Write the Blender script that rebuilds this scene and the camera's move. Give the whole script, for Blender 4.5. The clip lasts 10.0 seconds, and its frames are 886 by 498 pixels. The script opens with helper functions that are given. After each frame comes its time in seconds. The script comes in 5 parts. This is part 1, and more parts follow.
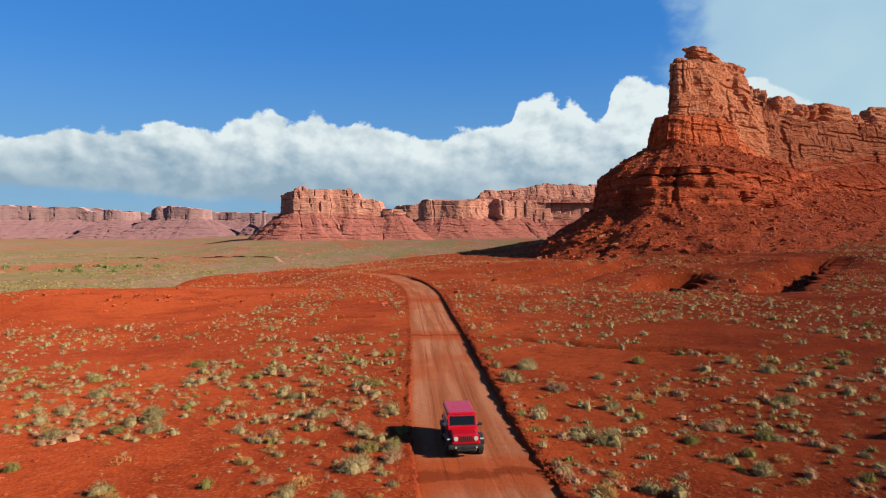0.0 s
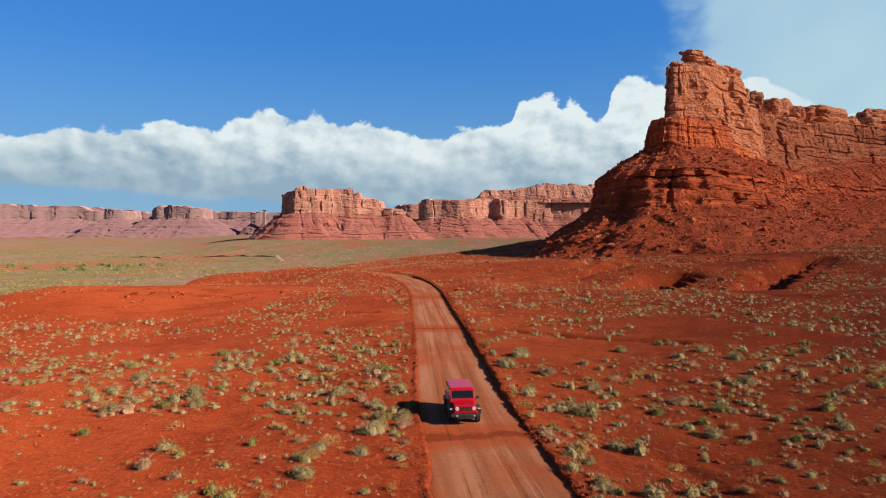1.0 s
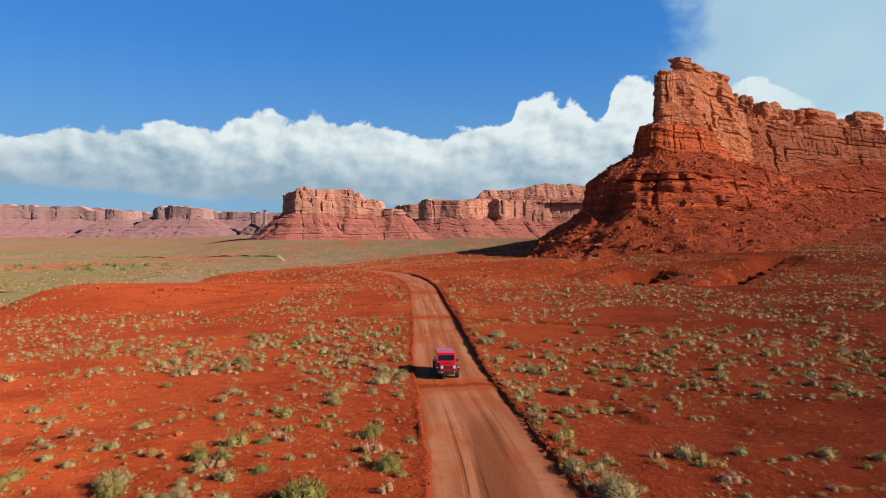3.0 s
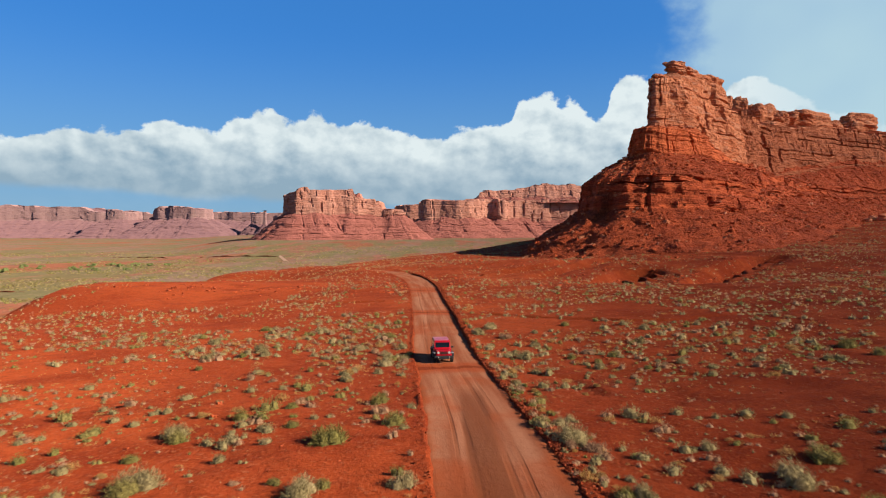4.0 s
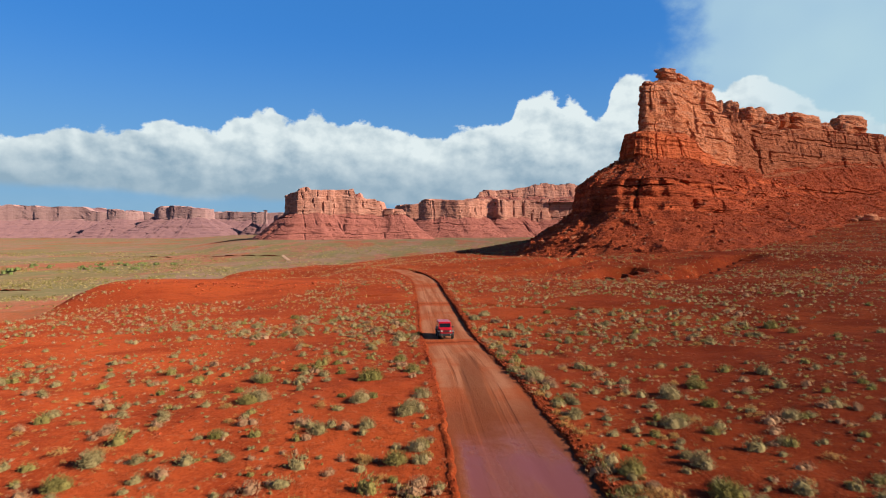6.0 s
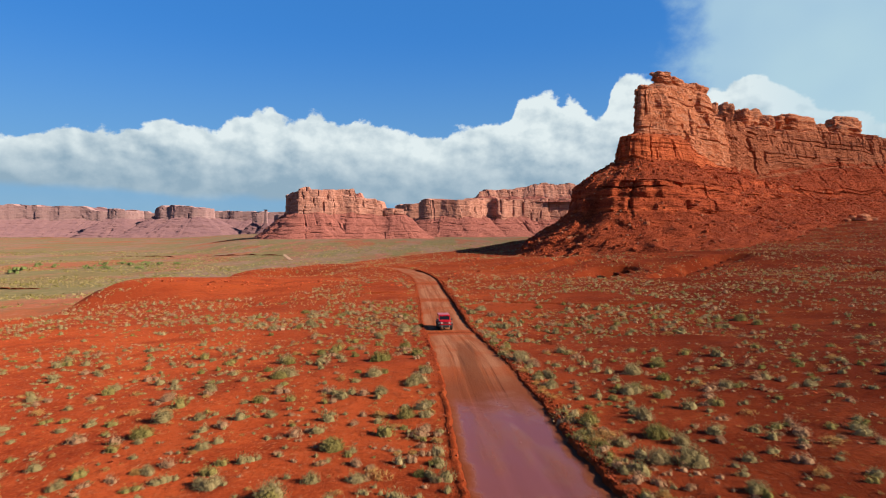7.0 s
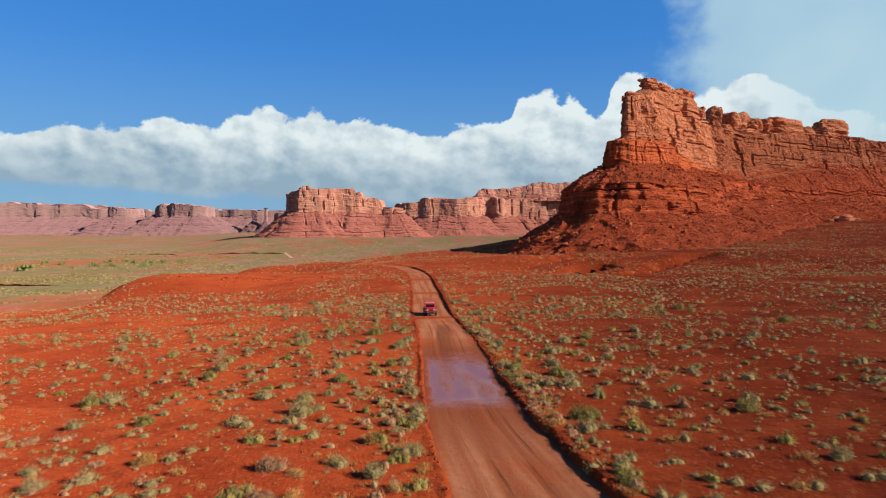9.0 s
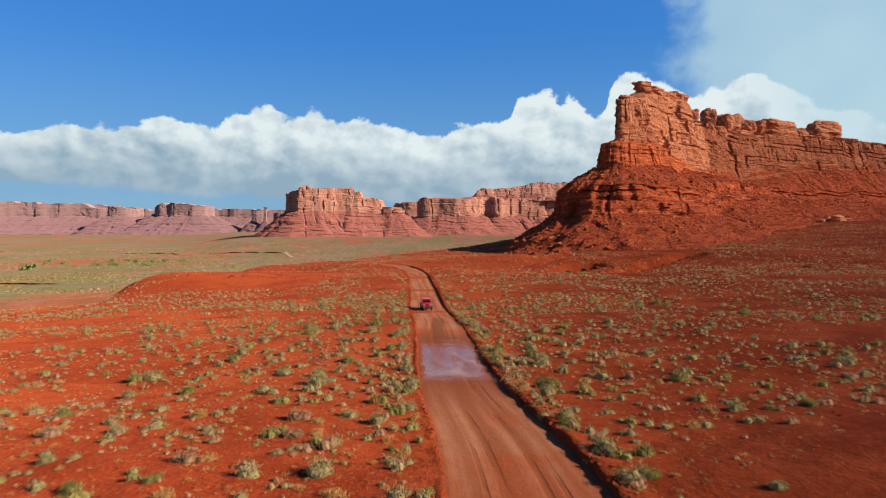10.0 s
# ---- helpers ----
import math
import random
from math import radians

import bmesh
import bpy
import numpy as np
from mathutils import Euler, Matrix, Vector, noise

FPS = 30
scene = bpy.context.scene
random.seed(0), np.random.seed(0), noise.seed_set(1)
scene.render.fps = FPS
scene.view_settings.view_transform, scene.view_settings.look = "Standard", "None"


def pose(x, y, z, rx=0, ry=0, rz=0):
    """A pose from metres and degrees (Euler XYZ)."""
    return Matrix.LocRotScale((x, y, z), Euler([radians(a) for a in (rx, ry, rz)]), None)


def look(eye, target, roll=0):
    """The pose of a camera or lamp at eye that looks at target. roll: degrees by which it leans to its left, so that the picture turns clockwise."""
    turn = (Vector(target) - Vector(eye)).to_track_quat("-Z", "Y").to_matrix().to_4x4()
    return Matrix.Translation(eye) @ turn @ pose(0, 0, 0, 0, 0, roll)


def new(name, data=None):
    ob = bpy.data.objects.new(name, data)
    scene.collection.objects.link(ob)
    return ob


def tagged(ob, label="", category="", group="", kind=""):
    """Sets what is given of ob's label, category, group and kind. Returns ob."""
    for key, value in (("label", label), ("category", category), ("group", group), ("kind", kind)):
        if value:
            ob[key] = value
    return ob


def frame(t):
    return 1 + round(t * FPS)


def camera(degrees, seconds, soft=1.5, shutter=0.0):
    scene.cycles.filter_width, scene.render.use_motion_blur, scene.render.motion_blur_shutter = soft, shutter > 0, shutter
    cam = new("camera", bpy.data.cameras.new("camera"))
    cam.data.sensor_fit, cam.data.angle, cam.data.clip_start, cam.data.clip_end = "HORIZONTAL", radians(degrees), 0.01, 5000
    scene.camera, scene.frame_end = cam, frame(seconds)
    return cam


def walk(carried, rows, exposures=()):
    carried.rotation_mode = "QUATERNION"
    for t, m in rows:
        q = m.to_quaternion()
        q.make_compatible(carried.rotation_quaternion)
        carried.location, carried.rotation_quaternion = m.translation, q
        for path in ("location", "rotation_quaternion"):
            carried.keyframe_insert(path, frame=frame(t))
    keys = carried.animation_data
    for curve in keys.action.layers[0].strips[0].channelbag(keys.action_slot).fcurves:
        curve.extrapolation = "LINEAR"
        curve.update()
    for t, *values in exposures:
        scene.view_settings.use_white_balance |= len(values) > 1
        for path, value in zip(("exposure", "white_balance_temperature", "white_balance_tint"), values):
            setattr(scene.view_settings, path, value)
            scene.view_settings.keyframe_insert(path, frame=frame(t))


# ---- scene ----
LENS = 70.0
cam = camera(LENS, 10.0, 1.1, 0.5)
# seconds, eye x, y, z, yaw, pitch, roll
ROWS = [
    (0.0, -0.73, -2.88, 9.97, -0.021, -1.445, -0.014),
    (0.5, -0.95, -5.71, 10.06, -0.007, -1.472, -0.067),
    (1.0, -0.92, -8.69, 10.15, -0.000, -1.488, -0.093),
    (1.5, -0.78, -11.81, 10.25, 0.001, -1.497, -0.098),
    (2.0, -0.56, -15.05, 10.36, -0.000, -1.501, -0.087),
    (2.5, -0.30, -18.41, 10.47, -0.004, -1.502, -0.066),
    (4.0, 0.31, -29.02, 10.81, -0.016, -1.508, 0.019),
    (4.5, 0.31, -32.71, 10.93, -0.018, -1.516, 0.044),
    (5.0, 0.20, -36.46, 11.06, -0.020, -1.528, 0.063),
    (5.5, 0.03, -40.27, 11.18, -0.020, -1.545, 0.075),
    (7.0, 0.05, -51.98, 11.59, -0.020, -1.622, 0.064),
    (7.5, 0.44, -55.97, 11.73, -0.023, -1.654, 0.046),
    (8.0, 1.00, -59.98, 11.88, -0.029, -1.688, 0.022),
    (8.5, 1.62, -64.03, 12.03, -0.040, -1.722, -0.004),
    (9.0, 2.13, -68.11, 12.18, -0.058, -1.754, -0.030),
    (9.5, 2.47, -72.22, 12.33, -0.085, -1.781, -0.053),
    (10.0, 2.78, -76.36, 12.49, -0.124, -1.801, -0.069),
]
walk(cam, [(t, pose(x, y, z, 90 + pitch, roll, yaw)) for t, x, y, z, yaw, pitch, roll in ROWS])

# ---- light ----
SUN_EL, SUN_AZ = radians(27), radians(111)  # azimuth clockwise from +y
sun_way = Vector((math.cos(SUN_EL) * math.sin(SUN_AZ), math.cos(SUN_EL) * math.cos(SUN_AZ), math.sin(SUN_EL)))
sun = new("sun", bpy.data.lights.new("sun", "SUN"))
sun.data.energy, sun.data.angle, sun.data.color = 5.0, radians(0.55), (1.0, 0.87, 0.68)
sun.matrix_world = look((0, 0, 300), Vector((0, 0, 300)) - sun_way)
scene.view_settings.exposure = 1.4


# ---- node helpers ----
class Graph:
    """A node tree with short calls for making and joining nodes."""

    def __init__(self, tree):
        self.tree = tree

    def add(self, kind, **sets):
        n = self.tree.nodes.new(kind)
        for k, v in sets.items():
            if k == "op":
                n.operation = v
            elif k == "blend":
                n.blend_type = v
            elif k == "ins":
                for i, w in v.items():
                    self.put(n.inputs[i], w)
        return n

    def put(self, socket, value):
        if isinstance(value, bpy.types.NodeSocket):
            self.tree.links.new(value, socket)
        else:
            socket.default_value = value

    def math(self, op, a, b=0.0, c=0.0, clamp=False):
        n = self.add("ShaderNodeMath", op=op, ins={0: a, 1: b, 2: c})
        n.use_clamp = clamp
        return n.outputs[0]

    def step(self, v, lo, hi, to_lo=0.0, to_hi=1.0):
        n = self.add("ShaderNodeMapRange", ins={0: v, 1: lo, 2: hi, 3: to_lo, 4: to_hi})
        n.interpolation_type = "SMOOTHSTEP"
        return n.outputs[0]

    def noise(self, vec, scale, detail=4.0, rough=0.55, distort=0.0):
        n = self.add("ShaderNodeTexNoise", ins={"Vector": vec, "Scale": scale, "Detail": detail, "Roughness": rough, "Distortion": distort})
        return n.outputs[0]

    def mix(self, f, a, b, blend="MIX"):
        n = self.tree.nodes.new("ShaderNodeMix")
        n.data_type, n.blend_type = "RGBA", blend
        self.put(n.inputs[0], f)
        for s, v in ((n.inputs[6], a), (n.inputs[7], b)):
            self.put(s, v if isinstance(v, bpy.types.NodeSocket) else (*v, 1.0))
        return n.outputs[2]

    def scaled(self, vec, sx, sy, sz):
        return self.add("ShaderNodeVectorMath", op="MULTIPLY", ins={0: vec, 1: (sx, sy, sz)}).outputs[0]


# ---- sky ----
world = bpy.data.worlds.new("sky")
scene.world = world
world.use_nodes = True
world.node_tree.nodes.clear()
g = Graph(world.node_tree)
sky = g.add("ShaderNodeTexSky")
sky.sky_type, sky.sun_disc = "NISHITA", False
sky.sun_elevation, sky.sun_rotation = SUN_EL, SUN_AZ
sky.altitude, sky.air_density, sky.dust_density, sky.ozone_density = 1600, 1.0, 0.3, 3.0
blue = g.add("ShaderNodeHueSaturation", ins={"Hue": 0.507, "Saturation": 1.32, "Value": 0.142, "Color": sky.outputs[0]}).outputs[0]
way = g.add("ShaderNodeTexCoord").outputs["Generated"]
sep = g.add("ShaderNodeSeparateXYZ", ins={0: way})
azimuth = g.math("ARCTAN2", sep.outputs[0], sep.outputs[1])
flat = g.math("SQRT", g.math("ADD", g.math("MULTIPLY", sep.outputs[0], sep.outputs[0]), g.math("MULTIPLY", sep.outputs[1], sep.outputs[1])))
lift = g.math("DIVIDE", sep.outputs[2], flat)  # tangent of the elevation
# top of the cloud bank along the azimuth: (azimuth / 1.4 + 0.5, tangent of the elevation * 2)
TOPS = [(-0.62, 0.13), (-0.57, 0.128), (-0.53, 0.139), (-0.475, 0.146), (-0.43, 0.159), (-0.385, 0.156), (-0.345, 0.153), (-0.305, 0.181),
        (-0.262, 0.184), (-0.248, 0.17), (-0.2, 0.182), (-0.165, 0.171), (-0.12, 0.174), (-0.075, 0.156), (-0.035, 0.154), (-0.005, 0.147), (0.015, 0.156),
        (0.045, 0.158), (0.07, 0.17), (0.105, 0.178), (0.125, 0.206), (0.158, 0.216), (0.183, 0.2), (0.2, 0.203), (0.222, 0.186), (0.24, 0.178),
        (0.257, 0.212), (0.28, 0.235), (0.3, 0.233), (0.34, 0.215), (0.4, 0.203), (0.445, 0.216), (0.475, 0.209), (0.505, 0.192), (0.56, 0.165), (0.62, 0.14)]
curve = g.add("ShaderNodeFloatCurve", ins={0: 1.0, 1: g.math("ADD", g.math("DIVIDE", azimuth, 1.4), 0.5)})
line = curve.mapping.curves[0]
while len(line.points) < len(TOPS):
    line.points.new(0.5, 0.5)
for p, (a, h) in zip(line.points, TOPS):
    p.location, p.handle_type = (a / 1.4 + 0.5, h * 2), "AUTO"
curve.mapping.update()
top = g.math("MULTIPLY", curve.outputs[0], 0.5)
on_sky = g.add("ShaderNodeCombineXYZ", ins={0: azimuth, 1: g.math("MULTIPLY", lift, 1.25), 2: 0.3}).outputs[0]
puff = g.noise(on_sky, 22, 6, 0.55)
puff_big = g.noise(on_sky, 7, 5, 0.5)
edge = g.math("SUBTRACT", g.math("ADD", top, g.math("MULTIPLY", g.math("SUBTRACT", puff, 0.5), 0.06)), lift)
bank = g.step(edge, -0.001, 0.006)
base = g.math("ADD", g.step(azimuth, -0.62, 0.12, 0.064, 0.036), g.math("MULTIPLY", g.math("SUBTRACT", puff_big, 0.5), 0.045))
under = g.step(g.math("SUBTRACT", lift, base), -0.010, 0.010)
bank = g.math("MULTIPLY", bank, g.step(under, 0.0, 1.0, 0.12, 1.0))
bank = g.math("MULTIPLY", bank, g.step(azimuth, 0.40, 0.58, 1.0, 0.4))
# light on the bank: bright rims and heads, grey hollows and belly
height = g.step(lift, 0.055, 0.16)
rim = g.step(edge, 0.0, 0.06, 1.0, 0.0)
shine = g.math("ADD", g.math("MULTIPLY", height, 0.62), g.math("MULTIPLY", rim, 0.22))
shine = g.math("ADD", shine, g.math("MULTIPLY", g.math("SUBTRACT", g.noise(on_sky, 10, 7, 0.55, 0.15), 0.44), 1.15))
aside = g.add("ShaderNodeVectorMath", op="ADD", ins={0: on_sky, 1: (0.011, 0.012, 0.0)}).outputs[0]
billow = g.math("SUBTRACT", g.noise(on_sky, 15, 5, 0.5), g.noise(aside, 15, 5, 0.5))
shine = g.math("ADD", shine, g.math("MULTIPLY", billow, g.step(lift, 0.05, 0.14, 0.7, 2.5)))
shine = g.math("ADD", shine, g.step(azimuth, -0.4, 0.3, -0.04, 0.12), clamp=True)
cloud = g.mix(shine, (0.30, 0.435, 0.545), (0.80, 0.895, 0.915))
# the thin high veil
veil_edge = g.math("ADD", azimuth, g.math("MULTIPLY", g.math("SUBTRACT", g.noise(on_sky, 14, 5, 0.55), 0.5), 0.12))
veil = g.math("MULTIPLY", g.step(veil_edge, 0.325, 0.40), g.step(g.noise(on_sky, 3.5, 3, 0.5), 0.2, 0.65, 0.72, 1.0))
veil = g.math("MULTIPLY", veil, g.step(azimuth, 0.75, 1.2, 1.0, 0.15))
veil = g.math("MULTIPLY", veil, g.step(lift, 0.42, 0.75, 1.0, 0.0))
haze = g.step(lift, 0.0, 0.32, 0.75, 0.0)
clear = g.mix(g.step(lift, 0.45, 1.6, 0.6, 0.05), blue, (0.056, 0.262, 0.735))
clear = g.mix(g.step(lift, 0.5, 1.8, 0.0, 0.7), clear, (0.008, 0.030, 0.115))  # darker towards the zenith
air = g.mix(haze, clear, (0.19, 0.40, 0.60))
air = g.mix(veil, air, (0.48, 0.69, 0.79))
air = g.mix(bank, air, cloud)
back = g.add("ShaderNodeBackground", ins={0: air, 1: 0.36})
done = g.add("ShaderNodeOutputWorld")
g.tree.links.new(back.outputs[0], done.inputs[0])


# ---- materials ----
def material(name):
    m = bpy.data.materials.new(name)
    m.use_nodes = True
    m.node_tree.nodes.clear()
    q = Graph(m.node_tree)
    skin = q.add("ShaderNodeBsdfPrincipled")
    end = q.add("ShaderNodeOutputMaterial")
    q.tree.links.new(skin.outputs[0], end.inputs[0])
    return m, q, skin


def bump(q, skin, height, strength, distance):
    b = q.add("ShaderNodeBump", ins={"Strength": strength, "Distance": distance, "Height": height})
    q.put(skin.inputs["Normal"], b.outputs[0])


def plain(name, colour, rough=0.5, metal=0.0, grain=0.0, scale=8.0):
    m, q, skin = material(name)
    where = q.add("ShaderNodeTexCoord").outputs["Object"]
    if grain:
        colour2 = tuple(c * (1 - grain) for c in colour)
        q.put(skin.inputs["Base Color"], q.mix(q.noise(where, scale, 5, 0.6), colour2, colour))
    else:
        skin.inputs["Base Color"].default_value = (*colour, 1)
    skin.inputs["Roughness"].default_value, skin.inputs["Metallic"].default_value = rough, metal
    return m


def soil():
    m, q, skin = material("red_soil")
    where = q.add("ShaderNodeTexCoord").outputs["Object"]
    big, mid, fine = q.noise(where, 0.022, 4, 0.55), q.noise(where, 0.13, 5, 0.6, 0.4), q.noise(where, 1.3, 6, 0.65)
    grit = q.noise(where, 6.0, 4, 0.7)
    col = q.mix(q.step(big, 0.38, 0.62), (0.1452, 0.0225, 0.0078), (0.1983, 0.0352, 0.0105))
    col = q.mix(q.step(mid, 0.44, 0.66, 0.0, 0.7), col, (0.0976, 0.0126, 0.0048))
    col = q.mix(q.step(q.noise(where, 0.3, 5, 0.6), 0.57, 0.74, 0.0, 0.5), col, (0.2133, 0.0450, 0.0143))
    col = q.mix(q.step(fine, 0.48, 0.62, 0.0, 0.34), col, (0.0537, 0.0075, 0.0036))
    col = q.mix(q.step(grit, 0.53, 0.64, 0.0, 0.62), col, (0.2133, 0.0521, 0.0186))
    col = q.mix(q.step(grit, 0.36, 0.45, 0.45, 0.0), col, (0.0488, 0.0076, 0.0036))
    col = q.mix(q.step(q.noise(where, 2.6, 3, 0.6), 0.6, 0.68, 0.0, 0.5), col, (0.2310, 0.0814, 0.0388))
    # eastern rise darkened in colour, in patches, for its slope away from the sun
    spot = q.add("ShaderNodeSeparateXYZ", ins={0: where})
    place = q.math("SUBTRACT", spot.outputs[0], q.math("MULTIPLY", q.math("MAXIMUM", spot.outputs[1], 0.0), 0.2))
    east_shade = q.math("MULTIPLY", q.step(q.math("ADD", place, q.math("MULTIPLY", big, 40.0)), 15.0, 55.0), q.step(q.noise(where, 0.09, 6, 0.65), 0.42, 0.58, 0.12, 1.0))
    col = q.mix(q.math("MULTIPLY", east_shade, 0.68), col, (0.0796, 0.0084, 0.0031))
    # green and straw cover of the valley floor
    cover = q.add("ShaderNodeAttribute")
    cover.attribute_name = "cover"
    bands = q.scaled(where, 1.0, 0.3, 1.0)
    speck = q.noise(q.scaled(where, 1.0, 0.5, 1.0), 0.11, 6, 0.85)
    green = q.mix(q.step(q.noise(bands, 0.013, 8, 0.66), 0.42, 0.54), (0.150, 0.062, 0.044), (0.122, 0.082, 0.062))
    green = q.mix(q.step(q.noise(bands, 0.02, 8, 0.7), 0.44, 0.55, 0.0, 0.85), green, (0.076, 0.078, 0.035))
    green = q.mix(q.step(q.noise(bands, 0.0075, 5, 0.6), 0.54, 0.60, 0.0, 0.75), green, (0.165, 0.045, 0.023))
    green = q.mix(q.step(speck, 0.50, 0.60, 0.0, 0.7), green, (0.058, 0.052, 0.030))
    green = q.mix(q.step(speck, 0.34, 0.47, 0.6, 0.0), green, (0.178, 0.110, 0.092))
    f = q.math("MULTIPLY", cover.outputs["Fac"], 0.92)
    col = q.mix(f, col, green)
    q.put(skin.inputs["Base Color"], col)
    skin.inputs["Roughness"].default_value = 0.95
    skin.inputs["Specular IOR Level"].default_value = 0.02
    h = q.math("ADD", q.math("MULTIPLY", fine, 0.7), q.math("MULTIPLY", grit, 0.3))
    skin.inputs["Diffuse Roughness"].default_value = 1.0
    bump(q, skin, h, 0.8, 0.27)
    return m


def road_dirt():
    m, q, skin = material("packed_road_dirt")
    uv = q.add("ShaderNodeUVMap").outputs[0]  # u across in metres, v along in metres
    where = q.add("ShaderNodeTexCoord").outputs["Object"]
    split = q.add("ShaderNodeSeparateXYZ", ins={0: uv})
    u, v = split.outputs[0], split.outputs[1]
    wob = q.math("MULTIPLY", q.math("SUBTRACT", q.noise(q.scaled(uv, 0, 0.03, 0), 1.0, 1), 0.5), 1.2)
    uu = q.math("ADD", u, wob)
    lanes = q.add("ShaderNodeCombineXYZ", ins={0: uu, 1: v, 2: 0.0}).outputs[0]
    along, lines = q.noise(q.scaled(lanes, 0.9, 0.04, 1), 1.0, 2, 0.5), q.noise(q.scaled(lanes, 3.6, 0.12, 1), 1.0, 3, 0.6)
    mid, fine, grit = q.noise(where, 0.14, 4, 0.55), q.noise(where, 2.5, 6, 0.65), q.noise(where, 11.0, 3, 0.7)
    col = q.mix(q.step(along, 0.35, 0.65), (0.150, 0.047, 0.023), (0.205, 0.086, 0.050))
    col = q.mix(q.step(lines, 0.46, 0.72, 0.0, 0.22), col, (0.115, 0.034, 0.015))
    col = q.mix(q.step(lines, 0.28, 0.46, 0.2, 0.0), col, (0.225, 0.100, 0.060))
    col = q.mix(q.step(mid, 0.46, 0.66, 0.0, 0.6), col, (0.172, 0.034, 0.010))
    col = q.mix(q.step(fine, 0.5, 0.75, 0.0, 0.4), col, (0.120, 0.034, 0.012))
    col = q.mix(q.step(grit, 0.62, 0.74, 0.0, 0.35), col, (0.245, 0.115, 0.07))
    # wheel tracks
    rut = None
    for at, wide in ((-0.95, 0.24), (0.6, 0.22), (1.25, 0.16), (-1.6, 0.14)):
        one = q.step(q.math("ABSOLUTE", q.math("SUBTRACT", uu, at)), wide * 0.4, wide, 1.0, 0.0)
        rut = one if rut is None else q.math("MAXIMUM", rut, one)
    rut = q.math("MULTIPLY", rut, q.step(q.noise(q.scaled(uv, 0.5, 0.07, 1), 1.0, 3, 0.6), 0.4, 0.6, 0.1, 1.0))
    col = q.mix(q.math("MULTIPLY", rut, 0.42), col, (0.100, 0.026, 0.009))
    # red sand washed over the road's edges and across it by two small washes
    ragged = q.math("MULTIPLY", q.math("SUBTRACT", q.noise(where, 0.55, 6, 0.65), 0.5), 2.2)
    rim = q.math("ADD", q.math("ABSOLUTE", u), ragged)
    col = q.mix(q.step(rim, 2.3, 3.0, 0.0, 0.62), col, (0.185, 0.042, 0.014))
    for at, wide in ((25.4, 3.4), (68.0, 4.5), (105.0, 7.0)):
        far_off = q.math("ABSOLUTE", q.math("ADD", q.math("SUBTRACT", v, at), q.math("MULTIPLY", ragged, 1.3)))
        col = q.mix(q.step(far_off, wide * 0.35, wide, 0.72, 0.0), col, (0.175, 0.032, 0.009))
        col = q.mix(q.step(far_off, 0.25, 0.75, 0.7, 0.0), col, (0.085, 0.014, 0.005))
    # a damp streak runs down to standing water
    lane = q.math("ABSOLUTE", q.math("SUBTRACT", u, q.step(v, -4.0, 17.0, -0.45, 0.45)))
    damp = q.math("MULTIPLY", q.step(q.math("ADD", v, ragged), 12.0, 18.5, 1.0, 0.0), q.step(v, -16.0, -11.0))
    damp = q.math("MULTIPLY", damp, q.step(q.math("ADD", lane, q.math("MULTIPLY", ragged, 0.12)), 0.62, 1.0, 1.0, 0.0))
    col = q.mix(q.math("MULTIPLY", damp, 0.8), col, (0.098, 0.031, 0.013))
    wet_w = q.noise(where, 0.35, 4, 0.6)
    soaked = q.math("MULTIPLY", q.step(v, -42.0, -30.0), q.step(v, -9.0, -2.0, 1.0, 0.0))
    col = q.mix(q.math("MULTIPLY", soaked, 0.7), col, (0.100, 0.025, 0.010))
    wide = q.math("SUBTRACT", q.math("ADD", 1.95, q.math("MULTIPLY", wet_w, 1.6)), q.math("ABSOLUTE", q.math("ADD", u, 0.1)))
    pool = q.math("MULTIPLY", q.step(q.math("ADD", q.math("ADD", v, q.math("MULTIPLY", ragged, 0.9)), q.math("MULTIPLY", wet_w, 6.0)), -28.0, -23.5), q.step(q.math("ADD", v, q.math("MULTIPLY", wet_w, 12.0)), -10.5, -3.0, 1.0, 0.0))
    pool = q.math("MULTIPLY", pool, q.step(wide, 0.0, 0.6))
    shoal = q.step(q.noise(q.scaled(uv, 0.5, 0.13, 1), 1.0, 4, 0.5), 0.34, 0.58, 0.62, 1.0)
    pool = q.math("MULTIPLY", pool, shoal)
    col = q.mix(pool, col, (0.124, 0.034, 0.021))
    q.put(skin.inputs["Base Color"], col)
    rough = q.math("SUBTRACT", 0.92, q.math("MULTIPLY", q.math("MAXIMUM", damp, soaked), 0.25))
    q.put(skin.inputs["Roughness"], q.math("SUBTRACT", rough, q.math("MULTIPLY", pool, 0.62), clamp=True))
    q.put(skin.inputs["Specular IOR Level"], q.math("ADD", 0.04, q.math("MULTIPLY", pool, 0.14)))
    skin.inputs["IOR"].default_value = 1.36
    rough_h = q.math("ADD", fine, q.math("ADD", q.math("MULTIPLY", lines, 0.2), q.math("SUBTRACT", q.math("MULTIPLY", grit, 0.4), q.math("MULTIPLY", rut, 0.5))))
    rough_h = q.math("MULTIPLY", rough_h, q.math("SUBTRACT", 1.0, q.math("MULTIPLY", pool, 0.97)))
    skin.inputs["Diffuse Roughness"].default_value = 0.8
    bump(q, skin, rough_h, 0.7, 0.07)
    return m


